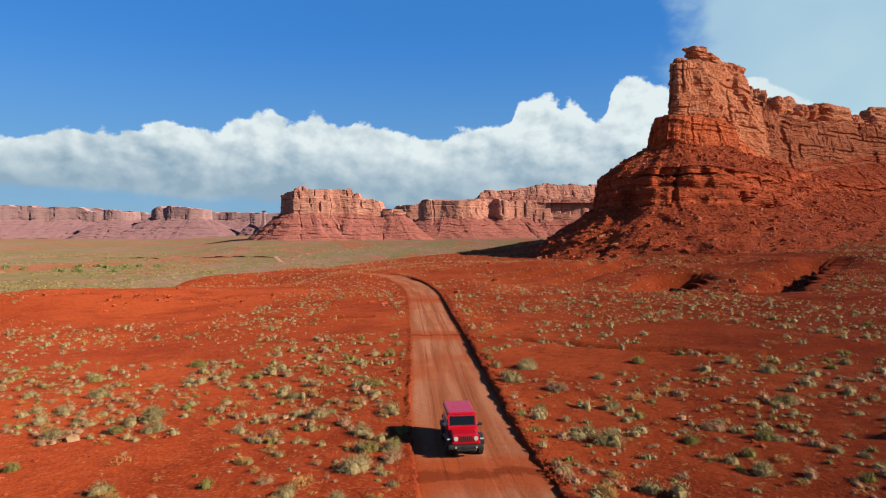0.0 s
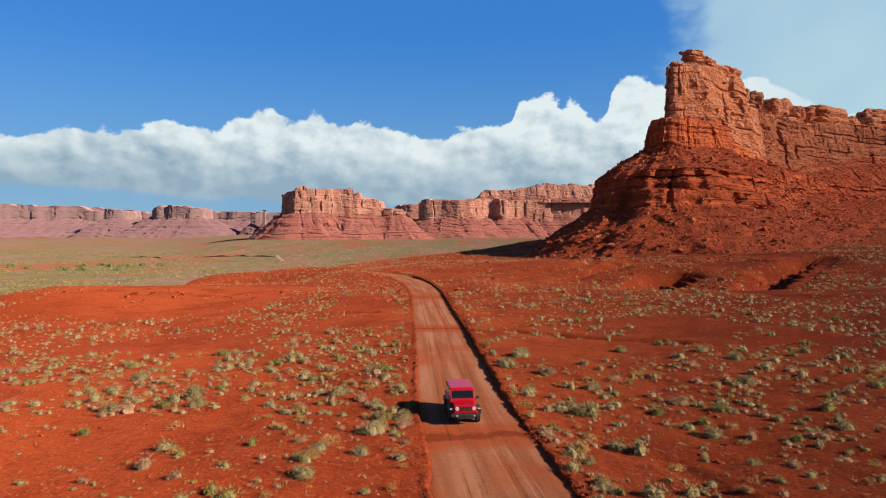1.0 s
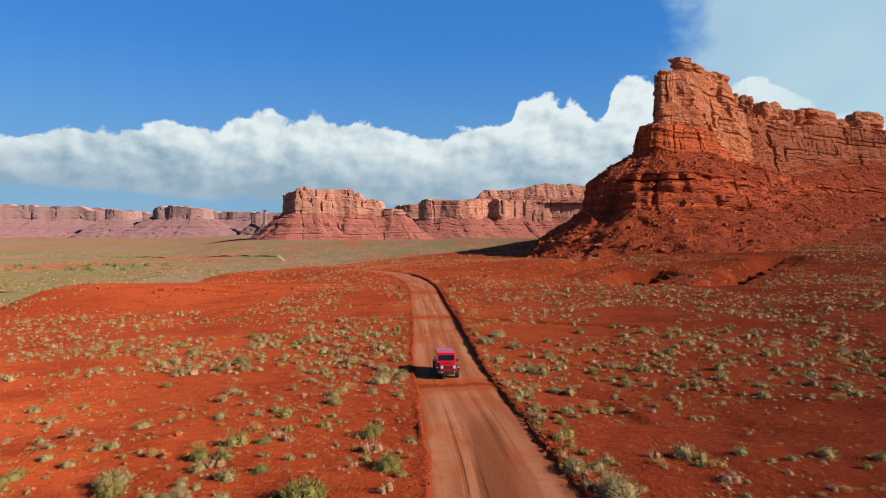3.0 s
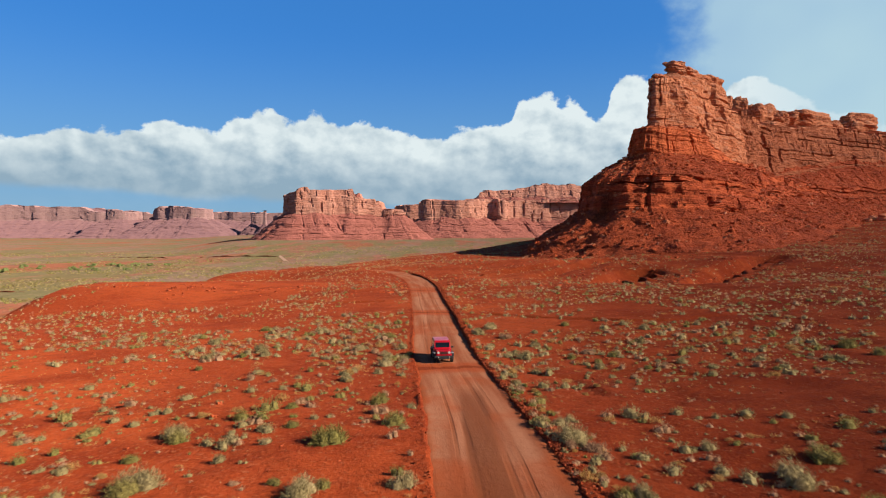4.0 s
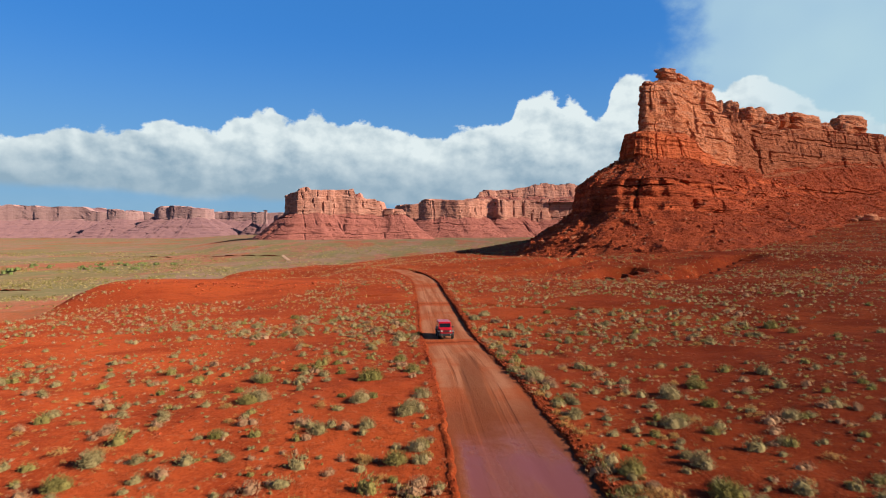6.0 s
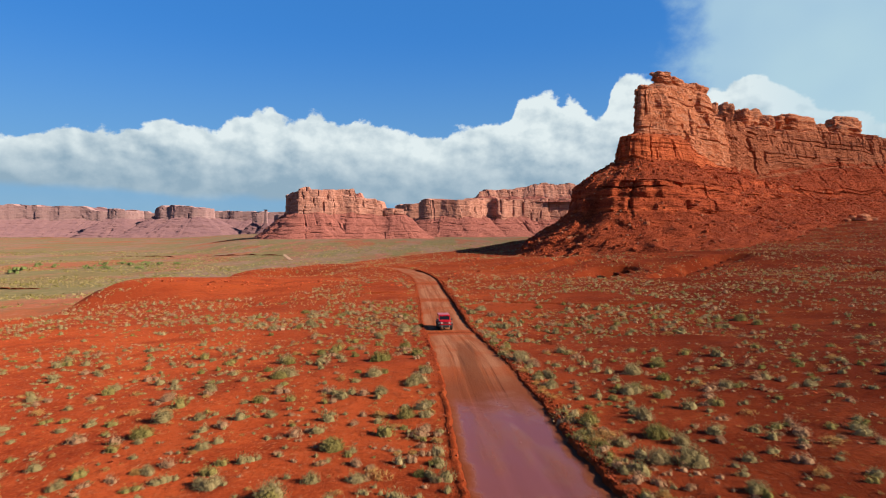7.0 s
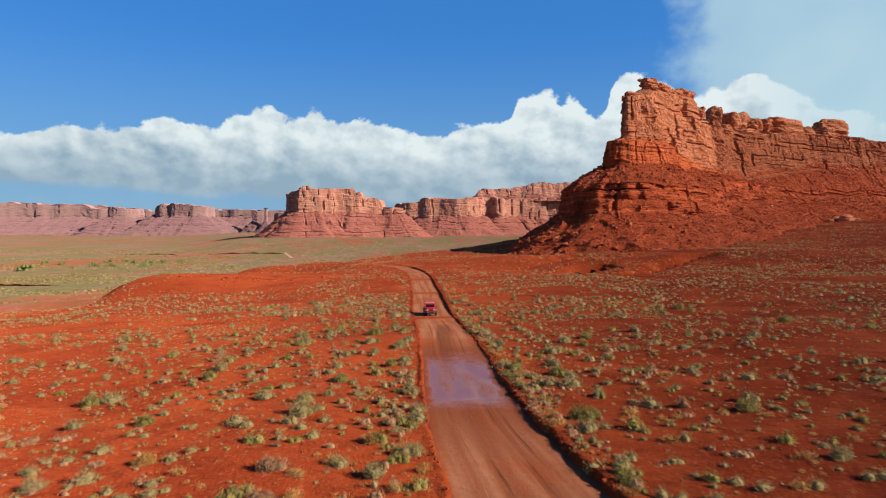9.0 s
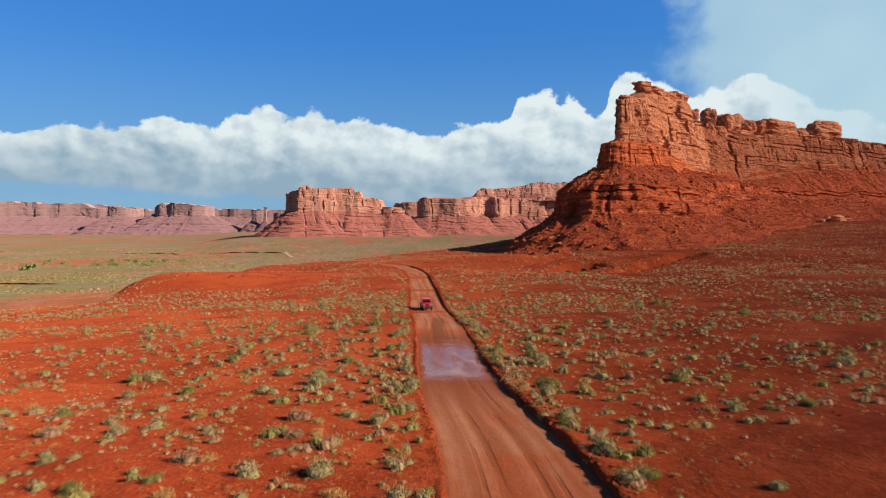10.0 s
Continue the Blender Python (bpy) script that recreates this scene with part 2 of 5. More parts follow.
def rock(name, light_c, dark_c, band_c, scale=1.0, varnish=0.5, pale=0.35, bump_d=0.8, seams=0.55, flecks=0.5):
    m, q, skin = material(name)
    where = q.add("ShaderNodeTexCoord").outputs["Object"]
    wob = q.noise(where, 0.02 * scale, 3, 0.5)
    sep = q.add("ShaderNodeSeparateXYZ", ins={0: where})
    lay = q.math("ADD", sep.outputs[2], q.math("MULTIPLY", wob, 5.0 / scale))
    zz = q.add("ShaderNodeCombineXYZ", ins={0: 0.0, 1: 0.0, 2: lay}).outputs[0]
    slab = q.add("ShaderNodeCombineXYZ", ins={0: q.math("MULTIPLY", sep.outputs[0], 0.16), 1: q.math("MULTIPLY", sep.outputs[1], 0.16), 2: lay}).outputs[0]
    strata = q.noise(zz, 0.33 * scale, 6, 0.7)
    beds = q.noise(slab, 0.75 * scale, 5, 0.7)
    blotch = q.noise(where, 0.06 * scale, 5, 0.6)
    grain = q.noise(where, 0.9 * scale, 6, 0.7)
    fleck = q.noise(where, 2.2 * scale, 4, 0.75)
    streak = q.noise(q.scaled(where, 1, 1, 0.12), 0.35 * scale, 5, 0.65)
    col = q.mix(q.step(blotch, 0.35, 0.65), dark_c, light_c)
    col = q.mix(q.step(strata, 0.42, 0.6, 0.0, 0.75), col, band_c)
    paler = tuple(0.62 * c + k for c, k in zip(light_c, (0.085, 0.082, 0.075)))
    col = q.mix(q.step(strata, 0.55, 0.64, 0.0, pale), col, paler)
    col = q.mix(q.step(beds, 0.52, 0.62, 0.0, pale * 0.7), col, paler)
    col = q.mix(q.step(beds, 0.38, 0.47, 0.7 * seams, 0.0), col, tuple(c * 0.5 for c in band_c))
    # bedding seams, darkened in colour as the shadow lines of undercut beds
    seam = q.noise(zz, 1.1 * scale, 3, 0.6)
    col = q.mix(q.step(seam, 0.60, 0.66, 0.0, seams), col, tuple(c * 0.45 for c in band_c))
    col = q.mix(q.step(streak, 0.52, 0.74, 0.0, varnish), col, tuple(c * 0.25 for c in dark_c))
    col = q.mix(q.step(grain, 0.52, 0.66, 0.0, 0.55 if seams > 0.3 else 0.25), col, tuple(c * 0.3 for c in dark_c))
    col = q.mix(q.step(fleck, 0.53, 0.62, 0.0, flecks), col, tuple(1.25 * c + k for c, k in zip(light_c, (0.02, 0.025, 0.02))))
    col = q.mix(q.step(fleck, 0.37, 0.46, flecks, 0.0), col, tuple(c * 0.3 for c in dark_c))
    q.put(skin.inputs["Base Color"], col)
    skin.inputs["Roughness"].default_value = 0.93
    skin.inputs["Specular IOR Level"].default_value = 0.05
    h = q.math("ADD", q.math("ADD", q.math("SUBTRACT", q.math("MULTIPLY", strata, 0.8), q.step(seam, 0.58, 0.66, 0.0, 0.5)), q.math("MULTIPLY", grain, 0.7)), q.math("MULTIPLY", streak, 0.5))
    h = q.math("ADD", h, q.math("ADD", q.math("MULTIPLY", beds, 0.6), q.math("MULTIPLY", fleck, 0.25)))
    skin.inputs["Diffuse Roughness"].default_value = 1.0
    bump(q, skin, h, 1.0, bump_d / scale)
    return m


def leaf(name, c1, c2, c3):
    m, q, skin = material(name)
    rnd = q.add("ShaderNodeObjectInfo").outputs["Random"]
    isl = q.add("ShaderNodeNewGeometry").outputs["Random Per Island"]
    where = q.add("ShaderNodeTexCoord").outputs["Object"]
    pick = q.math("FRACT", q.math("ADD", rnd, q.noise(where, 0.11, 2, 0.6)))
    col = q.mix(pick, c1, c2)
    col = q.mix(q.math("MULTIPLY", isl, 0.45), col, c3)
    q.put(skin.inputs["Base Color"], col)
    skin.inputs["Roughness"].default_value = 0.8
    skin.inputs["Specular IOR Level"].default_value = 0.05
    glow = q.add("ShaderNodeBsdfTranslucent", ins={0: col})
    both = q.add("ShaderNodeMixShader", ins={0: 0.12})
    q.tree.links.new(skin.outputs[0], both.inputs[1])
    q.tree.links.new(glow.outputs[0], both.inputs[2])
    end = [n for n in q.tree.nodes if n.bl_idname == "ShaderNodeOutputMaterial"][0]
    q.tree.links.new(both.outputs[0], end.inputs[0])
    return m


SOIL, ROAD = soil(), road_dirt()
CLIFF = rock("red_sandstone", (0.50, 0.20, 0.108), (0.43, 0.142, 0.066), (0.33, 0.084, 0.036), varnish=0.5, pale=0.9, bump_d=1.4, seams=0.4, flecks=0.35)
LEDGE = rock("dark_red_mudstone", (0.42, 0.086, 0.030), (0.29, 0.050, 0.018), (0.165, 0.025, 0.0105), varnish=0.45, pale=0.08, bump_d=1.4, seams=0.7)
# a darker red for the cliff further along the flank
DARK_CLIFF = rock("darker_red_sandstone", (0.34, 0.112, 0.055), (0.27, 0.075, 0.034), (0.19, 0.042, 0.018), varnish=0.6, pale=0.4, bump_d=1.4, seams=0.35, flecks=0.45)
RED_CLIFF = rock("orange_red_sandstone", (0.50, 0.125, 0.046), (0.40, 0.086, 0.031), (0.27, 0.050, 0.018), varnish=0.4, pale=0.1, bump_d=1.4, seams=0.5, flecks=0.4)
TALUS = rock("red_talus", (0.34, 0.064, 0.0225), (0.18, 0.028, 0.010), (0.24, 0.039, 0.0145), scale=1.4, varnish=0.35, pale=0.05, bump_d=2.6, flecks=0.7)
# mid-distance rock: haze put into the base colour, paler and pinker
FAR_CLIFF = rock("haze_paled_sandstone", (0.3987, 0.1956, 0.1483), (0.3489, 0.1533, 0.1122), (0.2877, 0.1151, 0.0842), scale=0.45, varnish=0.25, pale=0.45, bump_d=0.9, seams=0.25, flecks=0.15)
FAR_TALUS = rock("haze_paled_talus", (0.265, 0.092, 0.074), (0.200, 0.067, 0.054), (0.218, 0.074, 0.060), scale=0.5, varnish=0.15, pale=0.12, bump_d=1.6, seams=0.12, flecks=0.45)
# farthest rock: mauve distance haze painted into its base colour, contrast kept low
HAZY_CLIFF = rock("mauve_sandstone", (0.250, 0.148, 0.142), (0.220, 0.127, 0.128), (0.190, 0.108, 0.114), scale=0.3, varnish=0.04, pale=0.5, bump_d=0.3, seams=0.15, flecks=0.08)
HAZY_TALUS = rock("haze_tinted_talus", (0.158, 0.084, 0.088), (0.130, 0.069, 0.078), (0.142, 0.074, 0.080), scale=0.3, varnish=0.08, pale=0.1, bump_d=0.4, seams=0.1, flecks=0.1)
SAGE = leaf("sage_leaf", (0.184, 0.145, 0.066), (0.262, 0.198, 0.102), (0.094, 0.070, 0.029))
GREEN = leaf("green_leaf", (0.135, 0.116, 0.034), (0.185, 0.148, 0.050), (0.078, 0.066, 0.018))
TREE_LEAF = leaf("tree_leaf", (0.105, 0.125, 0.042), (0.15, 0.17, 0.06), (0.06, 0.072, 0.024))
STRAW = leaf("dry_grass", (0.2958, 0.1536, 0.0491), (0.342, 0.2022, 0.0757), (0.1849, 0.0839, 0.0245))
BROWN = leaf("dry_twigs", (0.235, 0.130, 0.074), (0.300, 0.178, 0.105), (0.125, 0.058, 0.030))
# mud darkened in colour to carry the shade under the overhanging lips
BANK = rock("shade_dark_bank_mud", (0.136, 0.0293, 0.0133), (0.0906, 0.0203, 0.009), (0.0634, 0.0133, 0.007), varnish=0.5, pale=0.05)
TRACK = plain("pale_track_dirt", (0.281, 0.1632, 0.0997), 0.95, 0, 0.3, 0.1)
WOOD = plain("grey_wood", (0.0544, 0.0383, 0.0272), 0.9, 0, 0.4)


# ---- mesh helpers ----
def lattice(ix, iy, iz, seed):
    n = (ix * 374761393 + iy * 668265263 + iz * 2147483647 + seed * 1442695041) & 0xFFFFFFFF
    n = np.atleast_1d(n)
    n = ((n ^ (n >> 13)) * 1274126177) & 0xFFFFFFFF
    n = ((n ^ (n >> 16)) * 2246822519) & 0xFFFFFFFF
    return (n ^ (n >> 15)).astype(np.float64) / 4294967295.0


def value_noise(x, y, z, seed=0):
    """Smooth noise from 0 to 1 over arrays."""
    x, y, z = np.broadcast_arrays(np.asarray(x, float), np.asarray(y, float), np.asarray(z, float))
    fx, fy, fz = np.floor(x), np.floor(y), np.floor(z)
    ix, iy, iz = fx.astype(np.int64), fy.astype(np.int64), fz.astype(np.int64)
    u, v, w = x - fx, y - fy, z - fz
    u, v, w = (a * a * a * (a * (a * 6 - 15) + 10) for a in (u, v, w))
    out = 0
    for dx in (0, 1):
        for dy in (0, 1):
            for dz in (0, 1):
                out = out + lattice(ix + dx, iy + dy, iz + dz, seed) * (u if dx else 1 - u) * (v if dy else 1 - v) * (w if dz else 1 - w)
    return out


def fbm(x, y, z=0.0, octaves=4, seed=0, gain=0.5):
    """Layered noise, about -1 to 1."""
    out, amp, total = 0, 1.0, 0.0
    for k in range(octaves):
        out = out + amp * (2 * value_noise(np.asarray(x) * 2 ** k, np.asarray(y) * 2 ** k, np.asarray(z) * 2 ** k, seed + 17 * k) - 1)
        total, amp = total + amp, amp * gain
    return out / total


def smooth(v, lo, hi):
    t = np.clip((np.asarray(v, float) - lo) / (hi - lo), 0, 1)
    return t * t * (3 - 2 * t)


def mesh_of(name, verts, faces, mats, soft=True):
    """A mesh from arrays; faces all of one size."""
    verts, faces = np.asarray(verts, np.float32), np.asarray(faces, np.int32)
    me = bpy.data.meshes.new(name)
    k = faces.shape[1]
    me.vertices.add(len(verts))
    me.vertices.foreach_set("co", verts.ravel())
    me.loops.add(faces.size)
    me.loops.foreach_set("vertex_index", faces.ravel())
    me.polygons.add(len(faces))
    me.polygons.foreach_set("loop_start", np.arange(0, faces.size, k, dtype=np.int32))
    me.update(calc_edges=True)
    me.polygons.foreach_set("use_smooth", np.full(len(faces), soft))
    for m in mats if isinstance(mats, (list, tuple)) else [mats]:
        me.materials.append(m)
    me.validate()
    return me


def grid_faces(rows, cols, wrap=False):
    r = np.arange(rows - 1)[:, None]
    c = np.arange(cols if wrap else cols - 1)[None, :]
    a, b = r * cols + c, r * cols + (c + 1) % cols
    return np.stack([a, b, b + cols, a + cols], -1).reshape(-1, 4)


def hold(name, at=(0, 0, 0)):
    e = new(name)
    e.empty_display_size = 0.3
    e.location = at
    return e


def part(name, bm, mat, parent, label=""):
    """Links a bmesh as one mesh object under a thing or a part."""
    me = bpy.data.meshes.new(name)
    bm.to_mesh(me)
    bm.free()
    for m in mat if isinstance(mat, (list, tuple)) else [mat]:
        me.materials.append(m)
    ob = new(name, me)
    ob.parent = parent
    if label:
        ob["label"] = label
    return ob


def under(name, me, parent, label=""):
    ob = new(name, me)
    ob.parent = parent
    if label:
        ob["label"] = label
    return ob


# ---- terrain ----
ROAD_Y = [-400, -120, -70, -54, -47, -43, -37, -31, -11, -4, 3, 10, 20, 28, 34, 41, 50, 57, 65, 83, 91, 113, 126, 136, 146, 156, 170, 195, 240]
ROAD_X = [20, 8.2, 6.8, 6.15, 5.86, 5.4, 4.62, 4.15, 3.15, 2.75, 2.45, 2.05, 1.45, 0.75, 0.3, 0.0, -0.3, -0.75, -1.1, -2.2, -2.7, -4.1, -5.6, -7.2, -9.6, -13, -20, -38, -85]
HALF = 2.85


def half_at(y):
    return np.interp(y, [-50, -22, -4, 18], [3.0, 2.86, 2.78, HALF])


def road_x(y):
    kernel = [np.interp(np.asarray(y, float) + d, ROAD_Y, ROAD_X) for d in (-5, -2.5, 0, 2.5, 5)]
    return sum(kernel) / 5


SWELLS = [(-7, -4, 10, 1.0), (-25, -24, 9, -0.9), (40, 30, 12, -0.9), (14, 26, 8, -0.6), (-40, 70, 16, -0.8), (36, -2, 10, 0.5), (34, 160, 16, 2.2),
          (54, 128, 9, -0.8), (-11, 19, 7, 0.5), (78, 150, 18, 1.0), (12, 135, 9, -0.6), (-19, 156, 5, 0.9), (-27, 167, 6, 0.9), (-36, 179, 7, 0.9), (-48, 190, 8, 0.9)]
GULLIES = [((37, 110), (43, 120), (51, 131), 3.4, 4.4), ((54, 100), (70, 124), (94, 152), 3.0, 4.0), ((7, 63), (12, 60), (22, 52), 0.7, 0.7),
           ((22, 52), (30, 50), (44, 56), 0.6, 0.25), ((20, 140), (34, 150), (44, 172), 2.0, 1.5), ((96, 96), (112, 104), (135, 110), 2.2, 2.4),
           ((-30, 92), (-22, 88), (-12, 86), 0.6, 0.8), ((24, 128), (36, 140), (52, 160), 1.8, 1.2), ((6.5, 24.4), (9.5, 21.5), (10.5, 14.5), 0.5, 0.2), ((9.5, 21.5), (18, 21.8), (30, 19), 0.6, 0.16)]


def sunk(y):
    """How far the road bed lies below the open ground."""
    return 0.13 + 0.42 * smooth(y, 143, 158)


def near_line(x, y, a, b):
    ax, ay, bx, by = *a, *b
    t = np.clip(((x - ax) * (bx - ax) + (y - ay) * (by - ay)) / ((bx - ax) ** 2 + (by - ay) ** 2), 0, 1)
    return np.hypot(x - ax - t * (bx - ax), y - ay - t * (by - ay))


def upland(x, y):
    """1 on the red upland, 0 on the valley floor."""
    rim = np.interp(x, [-300, -190, -150, -112, -98, -60, -20, 30, 90, 200], [-250, 60, 125, 160, 185, 230, 290, 360, 440, 640])
    rim = rim + 14 * fbm(x / 45, y / 45, 0, 3, 5)
    far_left = smooth(x, -260, -120)
    return smooth(rim - y, -75 + 35 * far_left, 8)


def terrain(x, y, road=True):
    x, y = np.asarray(x, float), np.asarray(y, float)
    xc, yc = np.clip(x, -115, 115) / 100, np.clip(y, -95, 265) / 100
    up = -0.057 + 3.197 * xc - 3.439 * yc + 0.912 * xc * yc - 0.585 * xc ** 2 + 2.561 * yc ** 2 - 0.344 * yc ** 3
    up = up + 0.05 * np.clip(x - 115, 0, 500) * smooth(y, -100, 200)
    for sx, sy, r, h in SWELLS:
        up = up + h * np.exp(-((x - sx) ** 2 + (y - sy) ** 2) / (2 * r * r))
    up = up - 1.7 * smooth(-x, 58, 84) * smooth(y, 25, 65) * smooth(-y, -112, -90)
    up = up - 2.6 * smooth(y, 165, 285) * smooth(x, -120, -80) * smooth(-x, -55, -15)
    # a bare hump beside the valley, with a shelf below its end and a hollow behind
    up = up - 4.8 * smooth(-x, 85, 93) * smooth(y, 78, 112)
    up = up + (1.4 + 1.8 * smooth(-x, 45, 85)) * smooth(y, 88, 111) * smooth(-y, -162, -126) * smooth(x, -93, -86) * smooth(-x, 18, 60)
    up = up - 5.0 * np.exp(-((y - 174) / 21) ** 2) * smooth(x, -118, -96) * smooth(-x, 25, 60)
    off = np.abs(x - road_x(y))
    rough = smooth(off, 4, 14)
    up = up + rough * (0.9 * fbm(x / 38, y / 38, 0, 3, 1) * (0.4 + smooth(y, 60, 130) * 1.2) + 0.22 * fbm(x / 6, y / 6, 0, 3, 2))
    up = up + 0.09 * fbm(x / 1.5, y / 1.5, 0, 2, 3) * smooth(off, HALF, HALF + 2)
    up = up + 0.9 * fbm(x / 16, y / 16, 0, 4, 14, 0.6) * smooth(y, 120, 200) * smooth(x, 25, 70)
    for a, b, c, wide, deep in GULLIES:
        wx, wy = x + 1.5 * fbm(x / 7, y / 7, 0, 2, 8), y + 1.5 * fbm(x / 7, y / 7, 3, 2, 9)
        d = np.minimum(near_line(wx, wy, a, b), near_line(wx, wy, b, c))
        east = (wx - a[0]) * (c[1] - a[1]) - (wy - a[1]) * (c[0] - a[0]) > 0
        up = up - 1.25 * deep * np.where(east, smooth(1.5 * wide - d, 0, 0.7 * wide), smooth(2.1 * wide - d, 0, 1.5 * wide)) * 0.8
    low = -25 + 19 * smooth(y, 600, 1400) * smooth(x / np.maximum(np.abs(y), 1), -0.44, -0.3) + 1.4 * fbm(x / 170, y / 170, 0, 4, 4)
    bank = y + 0.25 * x - 790 + 14 * fbm(x / 90, y / 90, 0, 3, 6)
    wash = smooth(x, -480, -440) * smooth(-x, 250, 290)
    low = low - 7.0 * wash * smooth(bank, -22, -8) * smooth(-bank, -4, 0)
    w = upland(x, y)
    z = low + (up - low) * w
    if road:
        side = x - road_x(y)
        half = half_at(y)
        bed = terrain(road_x(y), y, False) - sunk(y)
        ragged = np.where(side > 0, 0.10, 0.22) * fbm(x / 1.1, y / 1.6, 0, 3, 12)
        k = smooth(np.abs(side) + 0.3 * ragged, half + 0.95, half + 0.7)
        past = np.abs(side) - half
        lip = np.where(side > 0, 0.11 * np.exp(-np.maximum(0, past - 0.3) / 0.9), 0.17 * np.exp(-((past - 0.42) / 0.24) ** 2)) * (0.7 + 0.8 * fbm(x / 2.5, y / 2.5, 0, 2, 11))
        on = smooth(y, -300, -200) * smooth(-y, -240, -200)
        z = z + on * ((bed - 0.05 - z) * k + lip * (1 - k))
    return z


def spread(near, fine, far_lo, far_hi, growth):
    """Coordinates dense over a stretch, then ever coarser."""
    lo, hi = near
    out = list(np.arange(lo, hi + 1e-6, fine))
    s, v = fine, hi
    while v < far_hi:
        s *= growth
        v += s
        out.append(v)
    s, v = fine, lo
    while v > far_lo:
        s *= growth
        v -= s
        out.insert(0, v)
    return np.array(out)


gx = spread((-8, 14), 0.23, -5200, 5200, 1.055)
gy = spread((-62, 110), 0.56, -3000, 4950, 1.035)
GX, GY = np.meshgrid(gx, gy)
GZ = terrain(GX, GY)
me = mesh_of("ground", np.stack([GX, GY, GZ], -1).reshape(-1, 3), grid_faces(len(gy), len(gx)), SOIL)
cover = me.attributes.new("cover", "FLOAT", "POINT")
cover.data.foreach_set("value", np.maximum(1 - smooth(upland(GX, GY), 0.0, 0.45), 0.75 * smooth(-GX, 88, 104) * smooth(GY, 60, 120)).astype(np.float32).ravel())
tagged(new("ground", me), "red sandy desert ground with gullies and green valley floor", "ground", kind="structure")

# the dirt road
ry = np.concatenate([np.arange(-200, -62, 2.0), np.arange(-62, 210, 0.5)])
ru = np.linspace(-HALF - 0.35, HALF + 0.35, 27)
cx = road_x(ry)
tx = np.gradient(cx, ry)
ln = np.hypot(tx, 1)
ruw = ru[None, :] * (half_at(ry) / HALF)[:, None]
RX = cx[:, None] + ruw / ln[:, None]
RY = ry[:, None] - ruw * (tx / ln)[:, None]
bed_z = terrain(cx, ry, False) - sunk(ry)
RZ = bed_z[:, None] + 0.035 + 0.04 * np.cos(ru / HALF * 1.4)[None, :] + 0.012 * fbm(RX / 0.8, RY / 3.0, 0, 2, 21)
RZ = RZ - 0.10 * smooth(np.abs(ru), HALF + 0.1, HALF + 0.35)[None, :]
RZ = RZ - 0.03 * (np.exp(-((ru + 0.9) / 0.22) ** 2) + np.exp(-((ru - 0.75) / 0.22) ** 2))[None, :]
me = mesh_of("road", np.stack([RX, RY, RZ], -1).reshape(-1, 3), grid_faces(len(ry), len(ru)), ROAD)
uv = me.uv_layers.new(name="along")
loops = np.empty(len(me.loops), np.int32)
me.loops.foreach_get("vertex_index", loops)
UV = np.stack([np.broadcast_to(ru, RX.shape), np.broadcast_to(ry[:, None], RX.shape)], -1).reshape(-1, 2)
uv.data.foreach_set("uv", UV[loops].astype(np.float32).ravel())
road = tagged(new("road", me), "pale packed dirt road with wheel ruts and a wet muddy stretch", "road", kind="structure")


def height_at(x, y):
    """Ground height by the mesh's own grid."""
    i = np.clip(np.searchsorted(gx, x) - 1, 0, len(gx) - 2)
    j = np.clip(np.searchsorted(gy, y) - 1, 0, len(gy) - 2)
    u, v = (x - gx[i]) / (gx[i + 1] - gx[i]), (y - gy[j]) / (gy[j + 1] - gy[j])
    return (GZ[j, i] * (1 - u) + GZ[j, i + 1] * u) * (1 - v) + (GZ[j + 1, i] * (1 - u) + GZ[j + 1, i + 1] * u) * v


# the low banks that edge the road
edge_y = np.concatenate([np.arange(-120, -62, 1.0), np.arange(-62, 60, 0.22), np.arange(60, 152, 0.4)])
edge_h = half_at(edge_y)
